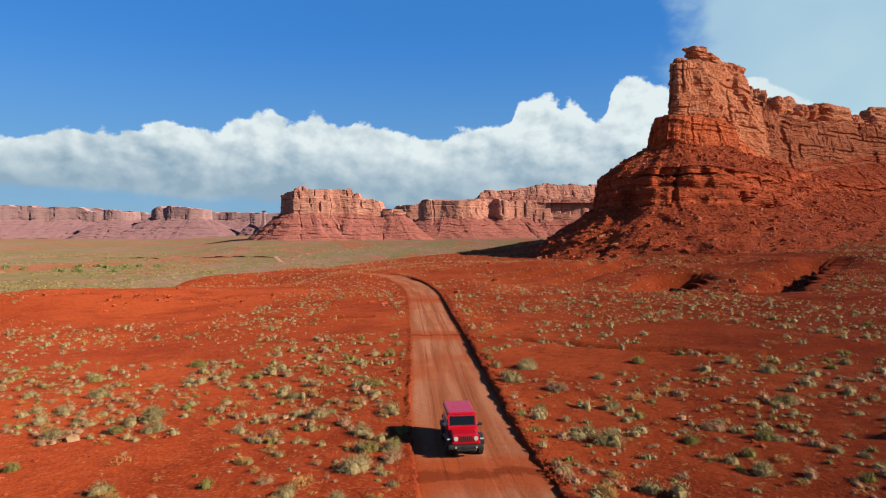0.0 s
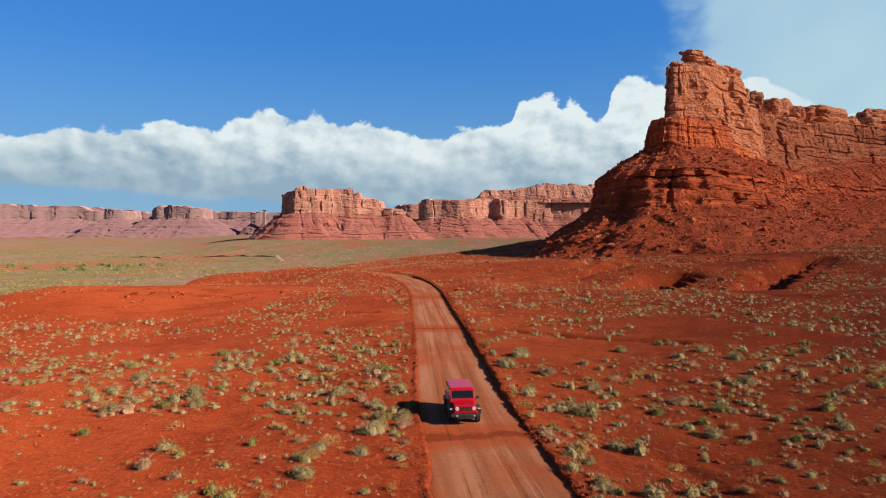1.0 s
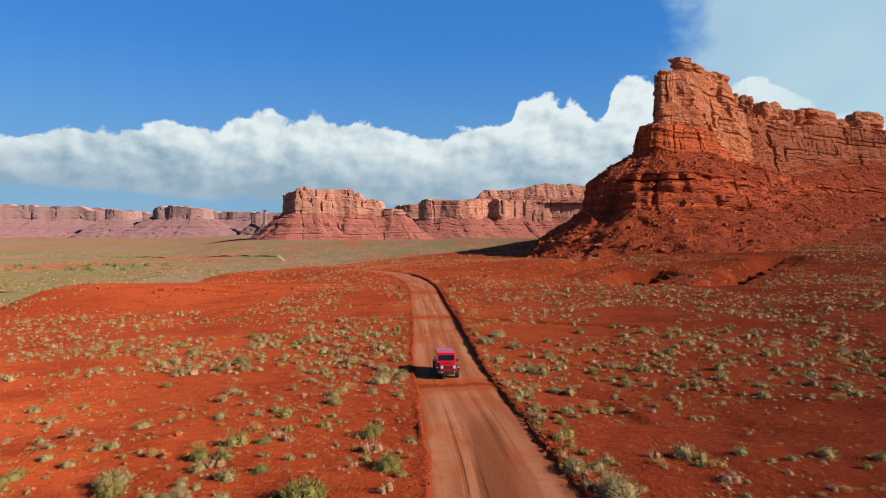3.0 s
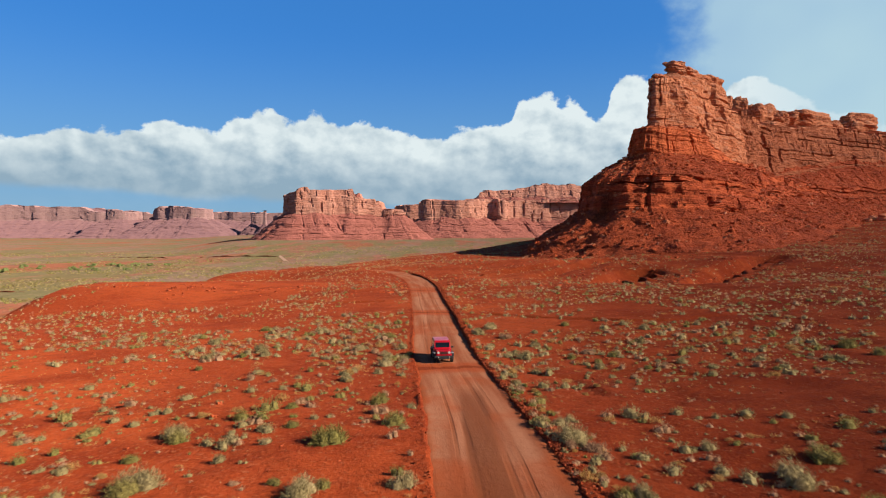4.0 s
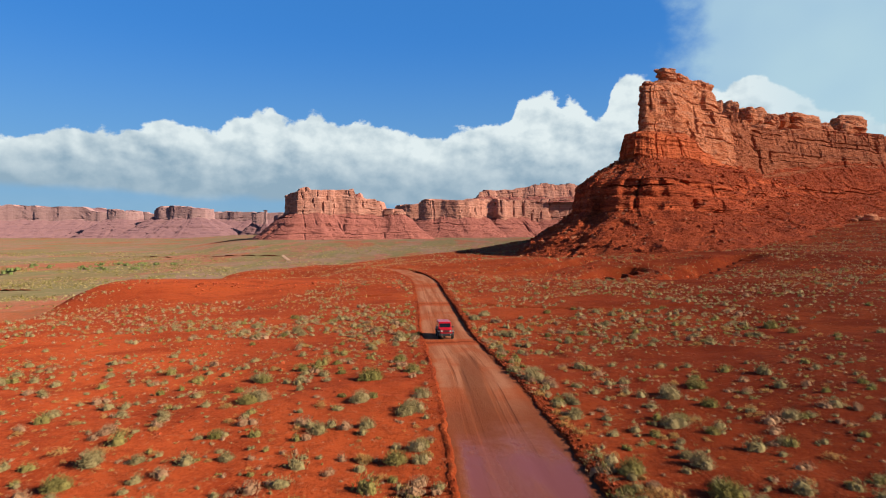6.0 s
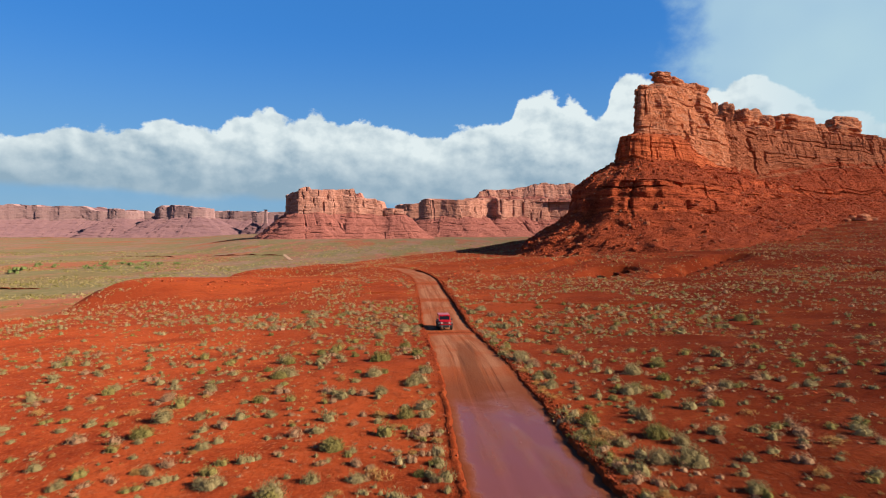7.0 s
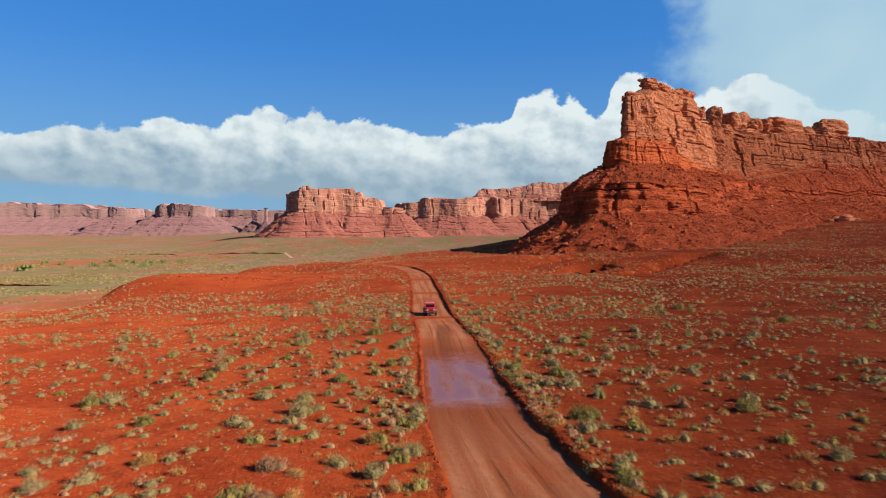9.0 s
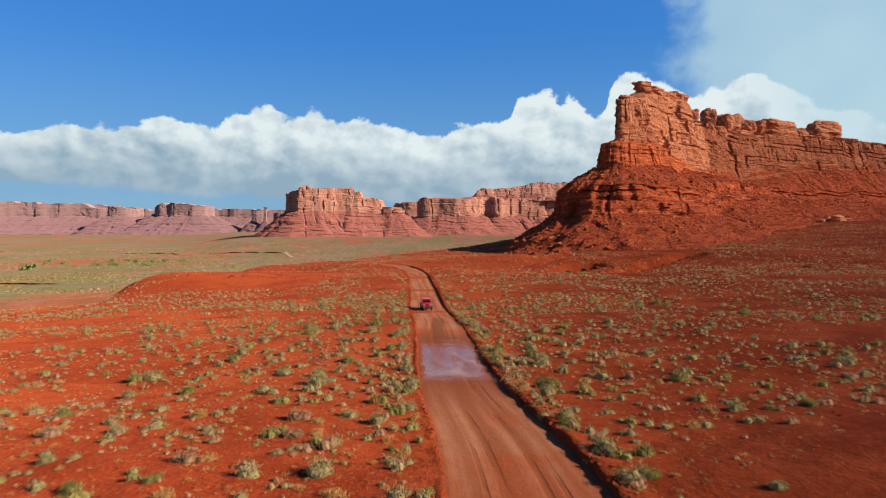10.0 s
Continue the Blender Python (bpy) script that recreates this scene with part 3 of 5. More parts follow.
for way_out, lift_top, shape in ((1, 0.14, ((-0.12, -1), (0.04, -0.5), (0.10, 0.45), (0.17, 0.95), (0.5, 1.0), (0.95, 0.65), (1.25, 0.4), (1.8, -2))),
                                 (-1, 0.07, ((-0.12, -1), (0.06, -0.5), (0.18, 0.6), (0.30, 1.0), (0.42, 0.1), (0.7, 0.05), (1.25, 0.3), (1.7, -2)))):
    strip = []
    top_k = lift_top * (1 + 0.75 * fbm(edge_y / 2.2, 0 * edge_y, way_out, 4, 131)) * (0.45 + 0.85 * smooth(value_noise(edge_y / 7, 0, way_out, 137), 0.3, 0.6))
    gap = np.exp(-((edge_y - 25.7) / 1.6) ** 2) + np.exp(-((edge_y - 69) / 2.2) ** 2)  # small washes break the banks
    top_k = top_k * (1 - 0.9 * np.clip(gap, 0, 1)) * (1 - 0.5 * smooth(edge_y, 40, 80))
    wander = (0.2 if way_out > 0 else 0.1) * fbm(edge_y / 0.6, 0 * edge_y, way_out, 3, 132) + 0.16 * fbm(edge_y / 3.5, 0 * edge_y, way_out, 3, 133)
    for past, k in shape:
        off = way_out * (edge_h + past + wander * (k > -1.5))
        x = road_x(edge_y) + off
        if k < -1.5:
            z = height_at(x, edge_y) - 0.1
        elif k < 0:
            z = terrain(road_x(edge_y), edge_y, False) - sunk(edge_y) + (0.02 if k > -0.9 else -0.12)
        else:
            z = terrain(x, edge_y, False) + top_k * k + 0.1 * fbm(x / 0.45, edge_y / 0.45, past, 3, 134)
        strip.append(np.stack([x, edge_y, z], -1))
    strip = strip if way_out > 0 else strip[::-1]
    bank_ob = new("road_bank", mesh_of("road_bank", np.concatenate(strip), grid_faces(len(strip), len(edge_y))[:, ::-1], SOIL))
    tagged(bank_ob, "low crumbling red earth bank along the dirt road", "bank", kind="structure")


# the same track far out on the valley floor
far_y = np.arange(738, 880, 6.0)
far_x = np.interp(far_y, [235, 300, 420, 600, 740, 860, 980, 1150], [-82, -112, -138, -166, -190, -232, -275, -330])
far_u = np.linspace(-3.2, 3.2, 5)
FX, FY = far_x[:, None] + far_u[None, :], np.broadcast_to(far_y[:, None], (len(far_y), 5))
me = mesh_of("far_road", np.stack([FX, FY, height_at(FX, FY) + 0.3 - 0.5 * (np.abs(far_u) > 3)[None, :]], -1).reshape(-1, 3), grid_faces(len(far_y), 5), TRACK)
far_uv = me.uv_layers.new(name="along")
far_uv.data.foreach_set("uv", np.tile(np.array([2.4, 400.0], np.float32), len(me.loops)))
tagged(new("far_road", me), "pale dirt track winding over the valley floor", "road", kind="structure")


# the cut bank of a wash across the valley floor
wx = np.arange(-500, -215, 1.6)
wy = 855 - 0.25 * wx - 90 + 14 * fbm(wx / 60, 0 * wx, 0, 4, 6) + 3 * fbm(wx / 9, 0 * wx, 0, 3, 16)
lip_h = np.clip(1.0 + 1.5 * fbm(wx / 11, 0 * wx, 0, 4, 17), 0.25, 1.7) * smooth(wx, -500, -450) * smooth(-wx, 215, 235)
shelf = [(0.6, -0.6, 0.0), (0.0, 0.45, 0.0), (-0.7, 0.92, 0.0), (0.3, 1.0, 0.0), (60, 0.5, 0.0), (150, 0.0, -1.2)]
WX = np.broadcast_to(wx, (6, len(wx)))
WY = np.stack([wy + d + 1.2 * fbm(wx / 4, 0 * wx, d, 2, 18) * (d < 1) for d, _, _ in shelf])
WZ = height_at(WX, WY) + np.stack([lip_h * k + e for _, k, e in shelf])
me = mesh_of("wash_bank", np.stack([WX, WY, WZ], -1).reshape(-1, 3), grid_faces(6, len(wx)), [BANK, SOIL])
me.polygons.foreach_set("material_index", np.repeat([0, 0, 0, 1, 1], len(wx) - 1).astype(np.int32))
me.attributes.new("cover", "FLOAT", "POINT").data.foreach_set("value", np.ones(6 * len(wx), np.float32))
tagged(new("wash_bank", me), "dark undercut mud bank of a dry wash across the valley", "bank", kind="structure")


# undercut banks in the gullies of the eastern rise
def cut_bank(pts, tall, seed, raised=0.0):
    p = np.array(pts, float)
    s = np.concatenate([[0], np.cumsum(np.hypot(*np.diff(p, axis=0).T))])
    at = np.arange(0, s[-1], 0.4)
    x, y = np.interp(at, s, p[:, 0]), np.interp(at, s, p[:, 1])
    tx2, ty2 = np.gradient(x), np.gradient(y)
    l2 = np.hypot(tx2, ty2)
    nx2, ny2 = -ty2 / l2, tx2 / l2
    jag = 1.5 * fbm(at / 3.2, 0 * at, 0, 4, seed)
    ends = np.sin(math.pi * np.clip(at / s[-1], 0, 1)) ** 0.6 * (0.75 + 0.5 * fbm(at / 3, 0 * at, 0, 3, seed + 1))
    rim_z = height_at(x - nx2 * 2.2, y - ny2 * 2.2) + raised * ends
    rows3 = []
    for d, k in ((1.6, -1.15), (0.2, -1.0), (-0.7, -0.7), (-0.5, -0.3), (0.5, -0.12), (0.45, 0.0), (-0.4, 0.06), (-2.6, -0.1)):
        rows3.append(np.stack([x + nx2 * (d + jag * (d > -2)), y + ny2 * (d + jag * (d > -2)), rim_z + 0.12 + tall * ends * k - (1 - np.clip(ends * 3, 0, 1)) * 0.5], -1))
    rows3[-1][:, 2] = height_at(rows3[-1][:, 0], rows3[-1][:, 1]) - 0.12
    rows3[-2][:, 2] += 0.1 * fbm(at / 0.8, 0 * at, 0, 3, seed + 2)
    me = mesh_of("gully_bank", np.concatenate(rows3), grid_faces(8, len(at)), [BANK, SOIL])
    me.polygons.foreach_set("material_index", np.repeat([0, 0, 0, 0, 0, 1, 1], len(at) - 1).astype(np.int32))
    return tagged(new("gully_bank", me), "dark undercut earth bank in a dry gully", "bank", kind="structure")


for k, (x, y) in enumerate([(36.5, 101), (42.5, 111), (49, 122)]):
    cut_bank([(x + 3.2, y - 1), (x + 2.8, y + 3.5), (x + 3.4, y + 9)], 2.6, 301 + k, 0.5)
cut_bank([(58.5, 99.5), (65, 109), (74, 122), (84, 135), (93, 146)], 2.2, 311)
cut_bank([(-252, 354), (-272, 350), (-296, 353), (-322, 362)], 1.5, 331, 1.1)
cut_bank([(99, 96), (107, 99), (116, 103)], 1.6, 321)


# ---- rock masses ----
def resample(points, step, closed=False):
    """Even points along a smooth curve through the given ones."""
    p = np.array(points, float)
    n = len(p)
    fine = []
    for k in range(n if closed else n - 1):
        a, b, c, d = (p[(k + i) % n] if closed else p[min(max(k + i, 0), n - 1)] for i in (-1, 0, 1, 2))
        for t in np.linspace(0, 1, 40, endpoint=False):
            fine.append(0.5 * (2 * b + (c - a) * t + (2 * a - 5 * b + 4 * c - d) * t * t + (3 * b - a - 3 * c + d) * t ** 3))
    fine.append(p[0] if closed else p[-1])
    fine = np.array(fine)
    s = np.concatenate([[0], np.cumsum(np.hypot(*np.diff(fine, axis=0).T))])
    at = np.linspace(0, s[-1], max(8, int(s[-1] / step)) + 1)
    return np.stack([np.interp(at, s, fine[:, 0]), np.interp(at, s, fine[:, 1])], 1), at


def carve(rows_xy, rows_z, out, rug, size, seed):
    """Breaks a swept surface into ledges, cracks and lumps. rug: per row (ledge, crack, lump) in metres."""
    X, Y, Z = rows_xy[..., 0], rows_xy[..., 1], rows_z
    ledge_a, crack_a, lump_a = (rug[:, k][:, None] for k in range(3))
    none = np.zeros(1, np.int64)

    def pick(i, j, s):
        return 2 * lattice(i.astype(np.int64), np.asarray(j).astype(np.int64), none, seed + s) - 1

    zw = Z + size * 1.3 * fbm(X / (size * 12), Y / (size * 12), 0, 3, seed + 9)
    zb = zw / (size * 1.9) + 1.6 * value_noise(0, 0, zw / (size * 6), seed + 8)
    bed, thin = np.floor(zb), np.floor(zb * 3.1)
    local = smooth(value_noise(X / (size * 7), Y / (size * 7), Z / (size * 3), seed + 3), 0.15, 0.8) * 1.7
    push = ledge_a * local * (0.75 * pick(bed, none, 1) + 0.4 * pick(thin, none, 2))
    # soft beds weathered back under hard ones
    notch = smooth(0.5 - np.abs(zb - bed - 0.16), 0.34, 0.44) * (pick(bed, none, 3) > 0.1)
    push = push - ledge_a * 2.2 * notch * smooth(value_noise(X / (size * 9), Y / (size * 9), bed, seed + 4), 0.35, 0.6)
    # joint-bounded panels, course by course, with open cracks between them
    run = rows_xy[len(X) // 2]
    arc = np.cumsum(np.hypot(*np.diff(np.concatenate([run[:1], run]), axis=0).T))[None, :] / size
    arc = arc + 1.5 * fbm(arc / 5, Z / (size * 9), 0, 3, seed + 60)
    for k, (f, amp, tall) in enumerate(((6.4, 1.6, 15.0), (2.3, 0.42, 4.2))):
        course = np.floor(zb * 1.9 / tall + 0.6 * value_noise(arc / 9, 0, 0, seed + 64 + k))
        a = arc / f + 3.7 * pick(course, none, 50)
        cell = np.floor(a)
        gap = np.abs(a - cell - 0.5)
        mask = smooth(value_noise(arc / 7, Z / (size * 5), k, seed + 66), 0.3, 0.7)
        push = push + crack_a * amp * (0.75 * pick(cell, course, 51) - (2.1 - 1.4 * k) * smooth(gap, 0.44, 0.5)) * mask
    # buttresses, and ribs and runnels down the slopes
    push = push + crack_a * (1.2 * (2 * value_noise(arc / 10, Z / (size * 40), 0, seed + 62) - 1) + 0.8 * (2 * value_noise(arc / 3.6, Z / (size * 20), 0, seed + 63) - 1))
    rib = np.abs(2 * value_noise(arc / 5, Z / (size * 22), 0, seed + 61) - 1)
    push = push + lump_a * 0.9 * (rib - 0.5)
    push = push + crack_a * 1.1 * fbm(X / (size * 3.2), Y / (size * 3.2), Z / (size * 2.0), 4, seed + 70, 0.55)
    push = push + lump_a * fbm(X / (size * 5), Y / (size * 5), Z / (size * 5), 4, seed + 5, 0.55)
    XY = rows_xy + out * push[..., None]
    Z2 = Z + 0.35 * lump_a * fbm(X / (size * 3), Y / (size * 3), Z / (size * 3), 4, seed + 6, 0.6)
    return XY, Z2


def sweep(name, base, front, sideways, levels, size, seed, parent, mask=0.0):
    """A rock mass from a closed loop. levels: (front reach, side reach, height, rows, (ledge, crack, lump), material, piece name);
    reaches and heights are numbers or arrays over the loop."""
    n = len(base)
    xy, zz, rug, cut = [], [], [], []
    wide = [np.broadcast_to(np.asarray(l[0], float), n) for l in levels], [np.broadcast_to(np.asarray(l[1], float), n) for l in levels]
    tall = [np.broadcast_to(np.asarray(l[2], float), n) for l in levels]
    for k in range(len(levels) - 1):
        rows = levels[k][3]
        for r in range(rows):
            f = r / rows
            a = wide[0][k] * (1 - f) + wide[0][k + 1] * f
            b = wide[1][k] * (1 - f) + wide[1][k + 1] * f
            xy.append(base + front * a[:, None] + sideways * b[:, None])
            zz.append(tall[k] * (1 - f) + tall[k + 1] * f)
            here, there = np.array(levels[k][4]), np.array(levels[max(k - 1, 0)][4])
            rug.append(here if f > 0.12 else 0.5 * (here + there))
            cut.append(k)
    k = len(levels) - 1
    xy.append(base + front * wide[0][k][:, None] + sideways * wide[1][k][:, None])
    zz.append(tall[k])
    rug.append(np.array(levels[k][4]))
    cut.append(k - 1)
    xy, zz, rug, cut = np.array(xy), np.array(zz), np.array(rug), np.array(cut)
    out = front + sideways
    out = out / np.maximum(np.hypot(out[:, 0], out[:, 1]), 1e-6)[:, None]
    XY, Z = carve(xy, zz, out[None], rug, size, seed)
    co = np.concatenate([XY, Z[..., None]], -1)
    pieces = []
    start = 0
    while start < len(levels) - 1:
        stop = start
        while stop + 1 < len(levels) - 1 and levels[stop + 1][6] == levels[start][6]:
            stop += 1
        rows = np.where((cut >= start) & (cut <= stop))[0]
        lo, hi = rows[0], min(rows[-1] + 1, len(co) - 1)
        block = co[lo:hi + 1]
        verts, faces = block.reshape(-1, 3), grid_faces(len(block), n, True)
        mats, index = [], []
        for kk in range(start, stop + 1):
            for mat in levels[kk][5] if isinstance(levels[kk][5], list) else [levels[kk][5]]:
                if mat not in mats:
                    mats.append(mat)
        for r in range(lo, hi):
            here = levels[min(cut[r], stop)][5]
            if isinstance(here, list):  # the second rock takes over where the loop's mask says so
                edge = mask + 0.25 * fbm(Z[r] / 9, np.arange(n) / 22, 0, 3, seed + 80)
                index += [mats.index(here[int(e > 0.5)]) for e in edge]
            else:
                index += [mats.index(here)] * n
        me = mesh_of(levels[start][6], verts, faces, mats, soft=False)
        if len(me.polygons) == len(index):
            me.polygons.foreach_set("material_index", np.array(index, np.int32))
        pieces.append(under(levels[start][6], me, parent))
        start = stop + 1
    return pieces


def boulder(name, at, radii, mat, parent, seed, turn=0.0, detail=4, lump=0.22, tilt=0.0, layers=0.0, undercut=0.0):
    """A weathered block: a rounded box broken by noise and bedding."""
    bm = bmesh.new()
    bmesh.ops.create_icosphere(bm, subdivisions=detail, radius=1)
    co = np.array([v.co[:] for v in bm.verts])
    p = co * (np.sum(np.abs(co) ** 3.6, axis=1) ** (-1 / 3.6))[:, None]
    d = 1 + lump * fbm(co[:, 0] * 1.6 + seed * 7.3, co[:, 1] * 1.6, co[:, 2] * 2.2, 4, seed)
    if layers:
        d = d + layers * (2 * lattice(np.floor(co[:, 2] * 5).astype(np.int64), np.zeros(len(co), np.int64), np.zeros(len(co), np.int64), seed) - 1) * (1 - np.abs(co[:, 2]))
    p = p * d[:, None]
    low = np.clip(-p[:, 2], 0, 1) * undercut
    p[:, :2] *= (1 - 0.55 * low)[:, None]
    p[:, 2] *= 1 - 0.35 * low
    p = p * np.array(radii)
    m = Matrix.Translation(at) @ Euler((radians(tilt), 0, radians(turn))).to_matrix().to_4x4()
    for v, q in zip(bm.verts, p):
        v.co = m @ Vector(q)
    return part(name, bm, mat, parent)


def ridge_loop(axis_pts, fine, coarse):
    """A loop round a ridge line: its far-side flank, its nose and its near flank, with the ways outwards."""
    axis, s = resample(axis_pts, fine)
    t = np.gradient(axis, axis=0)
    t = t / np.hypot(t[:, 0], t[:, 1])[:, None]
    near = np.stack([t[:, 1], -t[:, 0]], 1)
    hide = slice(None, None, max(1, int(coarse / fine)))
    back_p, back_n, back_s = axis[hide][::-1], -near[hide][::-1], s[hide][::-1]
    turns = np.linspace(-90, 90, 210)[1:-1]
    a0 = np.radians(turns)
    nose_f = -t[0][None] * np.cos(a0)[:, None]
    nose_s = near[0][None] * np.sin(a0)[:, None]
    end_t = np.radians(np.linspace(90, -90, 24)[1:-1])
    tail_f = t[-1][None] * np.cos(end_t)[:, None]
    tail_s = near[-1][None] * np.sin(end_t)[:, None]
    zero = np.zeros_like
    base = np.concatenate([back_p, np.repeat(axis[:1], len(turns), 0), axis, np.repeat(axis[-1:], len(end_t), 0)])
    front = np.concatenate([zero(back_p), nose_f, zero(axis), tail_f])
    side = np.concatenate([back_n, nose_s, near, tail_s])
    along = np.concatenate([back_s, np.zeros(len(turns)), s, np.full(len(end_t), s[-1])])
    angle = np.concatenate([np.full(len(back_p), -math.pi / 2), a0, np.full(len(axis) + len(end_t), math.pi / 2)])
    nearness = np.concatenate([np.zeros(len(back_p)), np.sin(a0) * 0.5 + 0.5, np.ones(len(axis)), np.sin(end_t) * 0.5 + 0.5])
    return base, front, side, along, nearness, angle


# the great butte beside the road
AXIS = [(107.5, 290), (115, 307), (134, 331), (178, 388), (228, 458), (300, 515), (388, 566), (470, 610), (560, 648)]
base, front, side, along, near, angle = ridge_loop(AXIS, 0.85, 4.5)
BLUNT = np.where(angle < 0, 1.0, 1.35)  # the nose is a wedge, sheer to the west
FOOT = np.where(angle < 0, 0.72, 1.0)  # its talus fans out
foot_on, foot_off = np.maximum(np.abs(np.cos(angle)), 1e-3) ** (FOOT - 1), np.maximum(np.abs(np.sin(angle)), 1e-3) ** (FOOT - 1)
face_on, face_off = np.maximum(np.abs(np.cos(angle)), 1e-3) ** (BLUNT - 1), np.maximum(np.abs(np.sin(angle)), 1e-3) ** (BLUNT - 1)
TOWER = np.where(angle < 0, 1.0, 1.3)  # the tower above it ends in an edge too
up_on, up_off = np.maximum(np.abs(np.cos(angle)), 1e-3) ** (TOWER - 1), np.maximum(np.abs(np.sin(angle)), 1e-3) ** (TOWER - 1)
lift_s = 0.018 * along
flank = smooth(along, 12, 75) * near  # 0 on the nose, 1 along the sunlit flank


def reach(r, l):
    return l + (r - l) * near


def turned(nose_v, flank_v):
    return nose_v + (flank_v - nose_v) * flank


crest = np.interp(along, [0, 10, 17, 26, 60, 88, 98, 103, 118, 150, 170, 205, 222, 300, 318, 400, 440, 500, 700, 900],
                  [88, 89.5, 90, 95, 99, 101, 99, 87, 89, 91, 92, 91, 95, 99, 101, 103, 105, 101, 96, 95])
crest = crest + 1.2 * fbm(along / 9, 0 * along, 0, 3, 77) * smooth(along, 8, 30) + 2.2 * (2 * lattice(np.floor(along / 7 + fbm(along / 11, 0 * along, 0, 2, 78)).astype(np.int64), np.zeros(1, np.int64), np.zeros(1, np.int64), 79) - 1) * smooth(along, 95, 130)
fat = smooth(along, 70, 125)
crag = [1 + 0.10 * fbm(angle * 3.2, 0 * angle + k, 0, 3, 90 + k) * (np.abs(angle) < 1.57) for k in range(4)]
cliff_foot = np.interp(along, [0, 80, 200, 290, 360, 500], [55, 52, 51, 60, 66, 68])
waver = 2.5 * fbm(along / 26, near * 3, 0, 3, 84) * flank
toe = terrain(base[:, 0] + front[:, 0] * 134 + side[:, 0] * reach(84, 56), base[:, 1] + front[:, 1] * 134 + side[:, 1] * reach(84, 56)) - 2.5
butte = tagged(hold("butte", (104, 290, 0)), "towering layered red sandstone butte with balanced cap rocks and talus", "butte")
butte_pieces = sweep("butte", base - np.array([104, 290]), front, side, [
    (120 * foot_on, reach(86, 57) * foot_off, toe, 44, (0.4, 0.5, 3.4), TALUS, "talus"),
    (86 * crag[0] * face_on, reach(52, 35.5) * face_off, turned(20.0, 29.5) + lift_s + waver, 16, (1.1, 0.9, 0.9), LEDGE, "talus"),
    (83 * crag[0] * face_on, reach(47.5, 35) * face_off, turned(25.5, 33) + lift_s + waver, 3, (0.8, 0.8, 0.8), TALUS, "talus"),
    (80 * crag[1] * face_on, reach(44.5, 34.7) * face_off, turned(26.5, 35.5) + lift_s + waver, 18, (1.2, 1.0, 0.8), LEDGE, "talus"),
    (77.5 * crag[1] * face_on, reach(42, 34) * face_off, turned(33.0, 41.5) + lift_s + waver, 26, (0.5, 0.5, 2.4), TALUS, "talus"),
    (41 * crag[2] * face_on, reach(25, 13) * face_off, turned(46.0, cliff_foot - 4) + lift_s + 2.0 * fbm(along / 18, near * 3, 0, 3, 83), 26, (0.8, 1.0, 0.5), [RED_CLIFF, DARK_CLIFF], "lower_cliff"),
    (39 * crag[2] * face_on, reach(23.5, 10.0) * face_off, turned(57.5, cliff_foot - 2) + lift_s + 1.0 * fbm(along / 18, near * 3, 0, 3, 82), 12, (0.7, 0.6, 0.9), [RED_CLIFF, TALUS], "lower_cliff"),
    (17 * up_on, reach(18 + 4 * fat, 2.5) * up_off, turned(61.5, cliff_foot) + lift_s + (2.5 + 3.0 * flank) * fbm(along / 18, near * 3, 0, 4, 81) * smooth(along, 0, 30), 96, (0.8, 1.45, 0.35), [CLIFF, DARK_CLIFF], "cliff"),
    (13 * up_on, reach(9 + 6 * fat, 2.0) * up_off, crest - 1.4, 4, (0.5, 0.8, 0.5), CLIFF, "cliff"),
    (10.5 * up_on, reach(6.5 + 5 * fat, 1.2) * up_off, crest, 3, (0.3, 0.3, 0.4), CLIFF, "cliff"),
    (0, 0.05, crest + 0.6, 1, (0, 0, 0), CLIFF, "cliff")], 2.0, 40, butte, smooth(along, 60, 170))
for k, (x, y, z, rx, ry2, rz, turn, tilt) in enumerate([
        (129, 323, 101.6, 5.4, 4.6, 3.2, 20, 10), (140, 336, 100.2, 10, 5.5, 3.2, 52, -9), (131, 326, 96.5, 6, 5, 4.0, 50, 0), (145, 343, 96, 8, 6, 4.5, 50, 0), (152, 350, 99, 9, 6.5, 5.0, 50, 0), (165, 369, 99, 8, 7.5, 8, 40, 0), (171, 377, 88, 7, 8, 9, 20, 0), (188, 402, 92, 7, 7, 9, 0, 0),
        (228, 460, 104.5, 5.6, 5.2, 8.6, 0, 0), (227, 459, 92, 4.6, 5, 9, 0, 0), (208, 432, 91, 7, 7, 6, 30, 0), (253, 479, 103.5, 12.0, 8.5, 9.2, 36, 0), (276, 496, 103, 8, 8, 7, 10, 0),
        (318, 521, 106, 23, 9.5, 8.6, 31, 0), (292, 507, 105, 7, 8, 6, 40, 0), (348, 541, 101, 9, 9, 9, 31, 0), (388, 565, 108.8, 22, 11, 11.2, 29, 0), (236, 466, 93, 8, 9, 7, 20, 0), (268, 488, 94, 9, 9, 6, 40, 0)]):
    boulder("cap_rock", (x - 104, y - 290, z), (rx, ry2, rz), CLIFF, butte, 60 + k, turn, 5, 0.42, tilt, 0.09, 0.5)

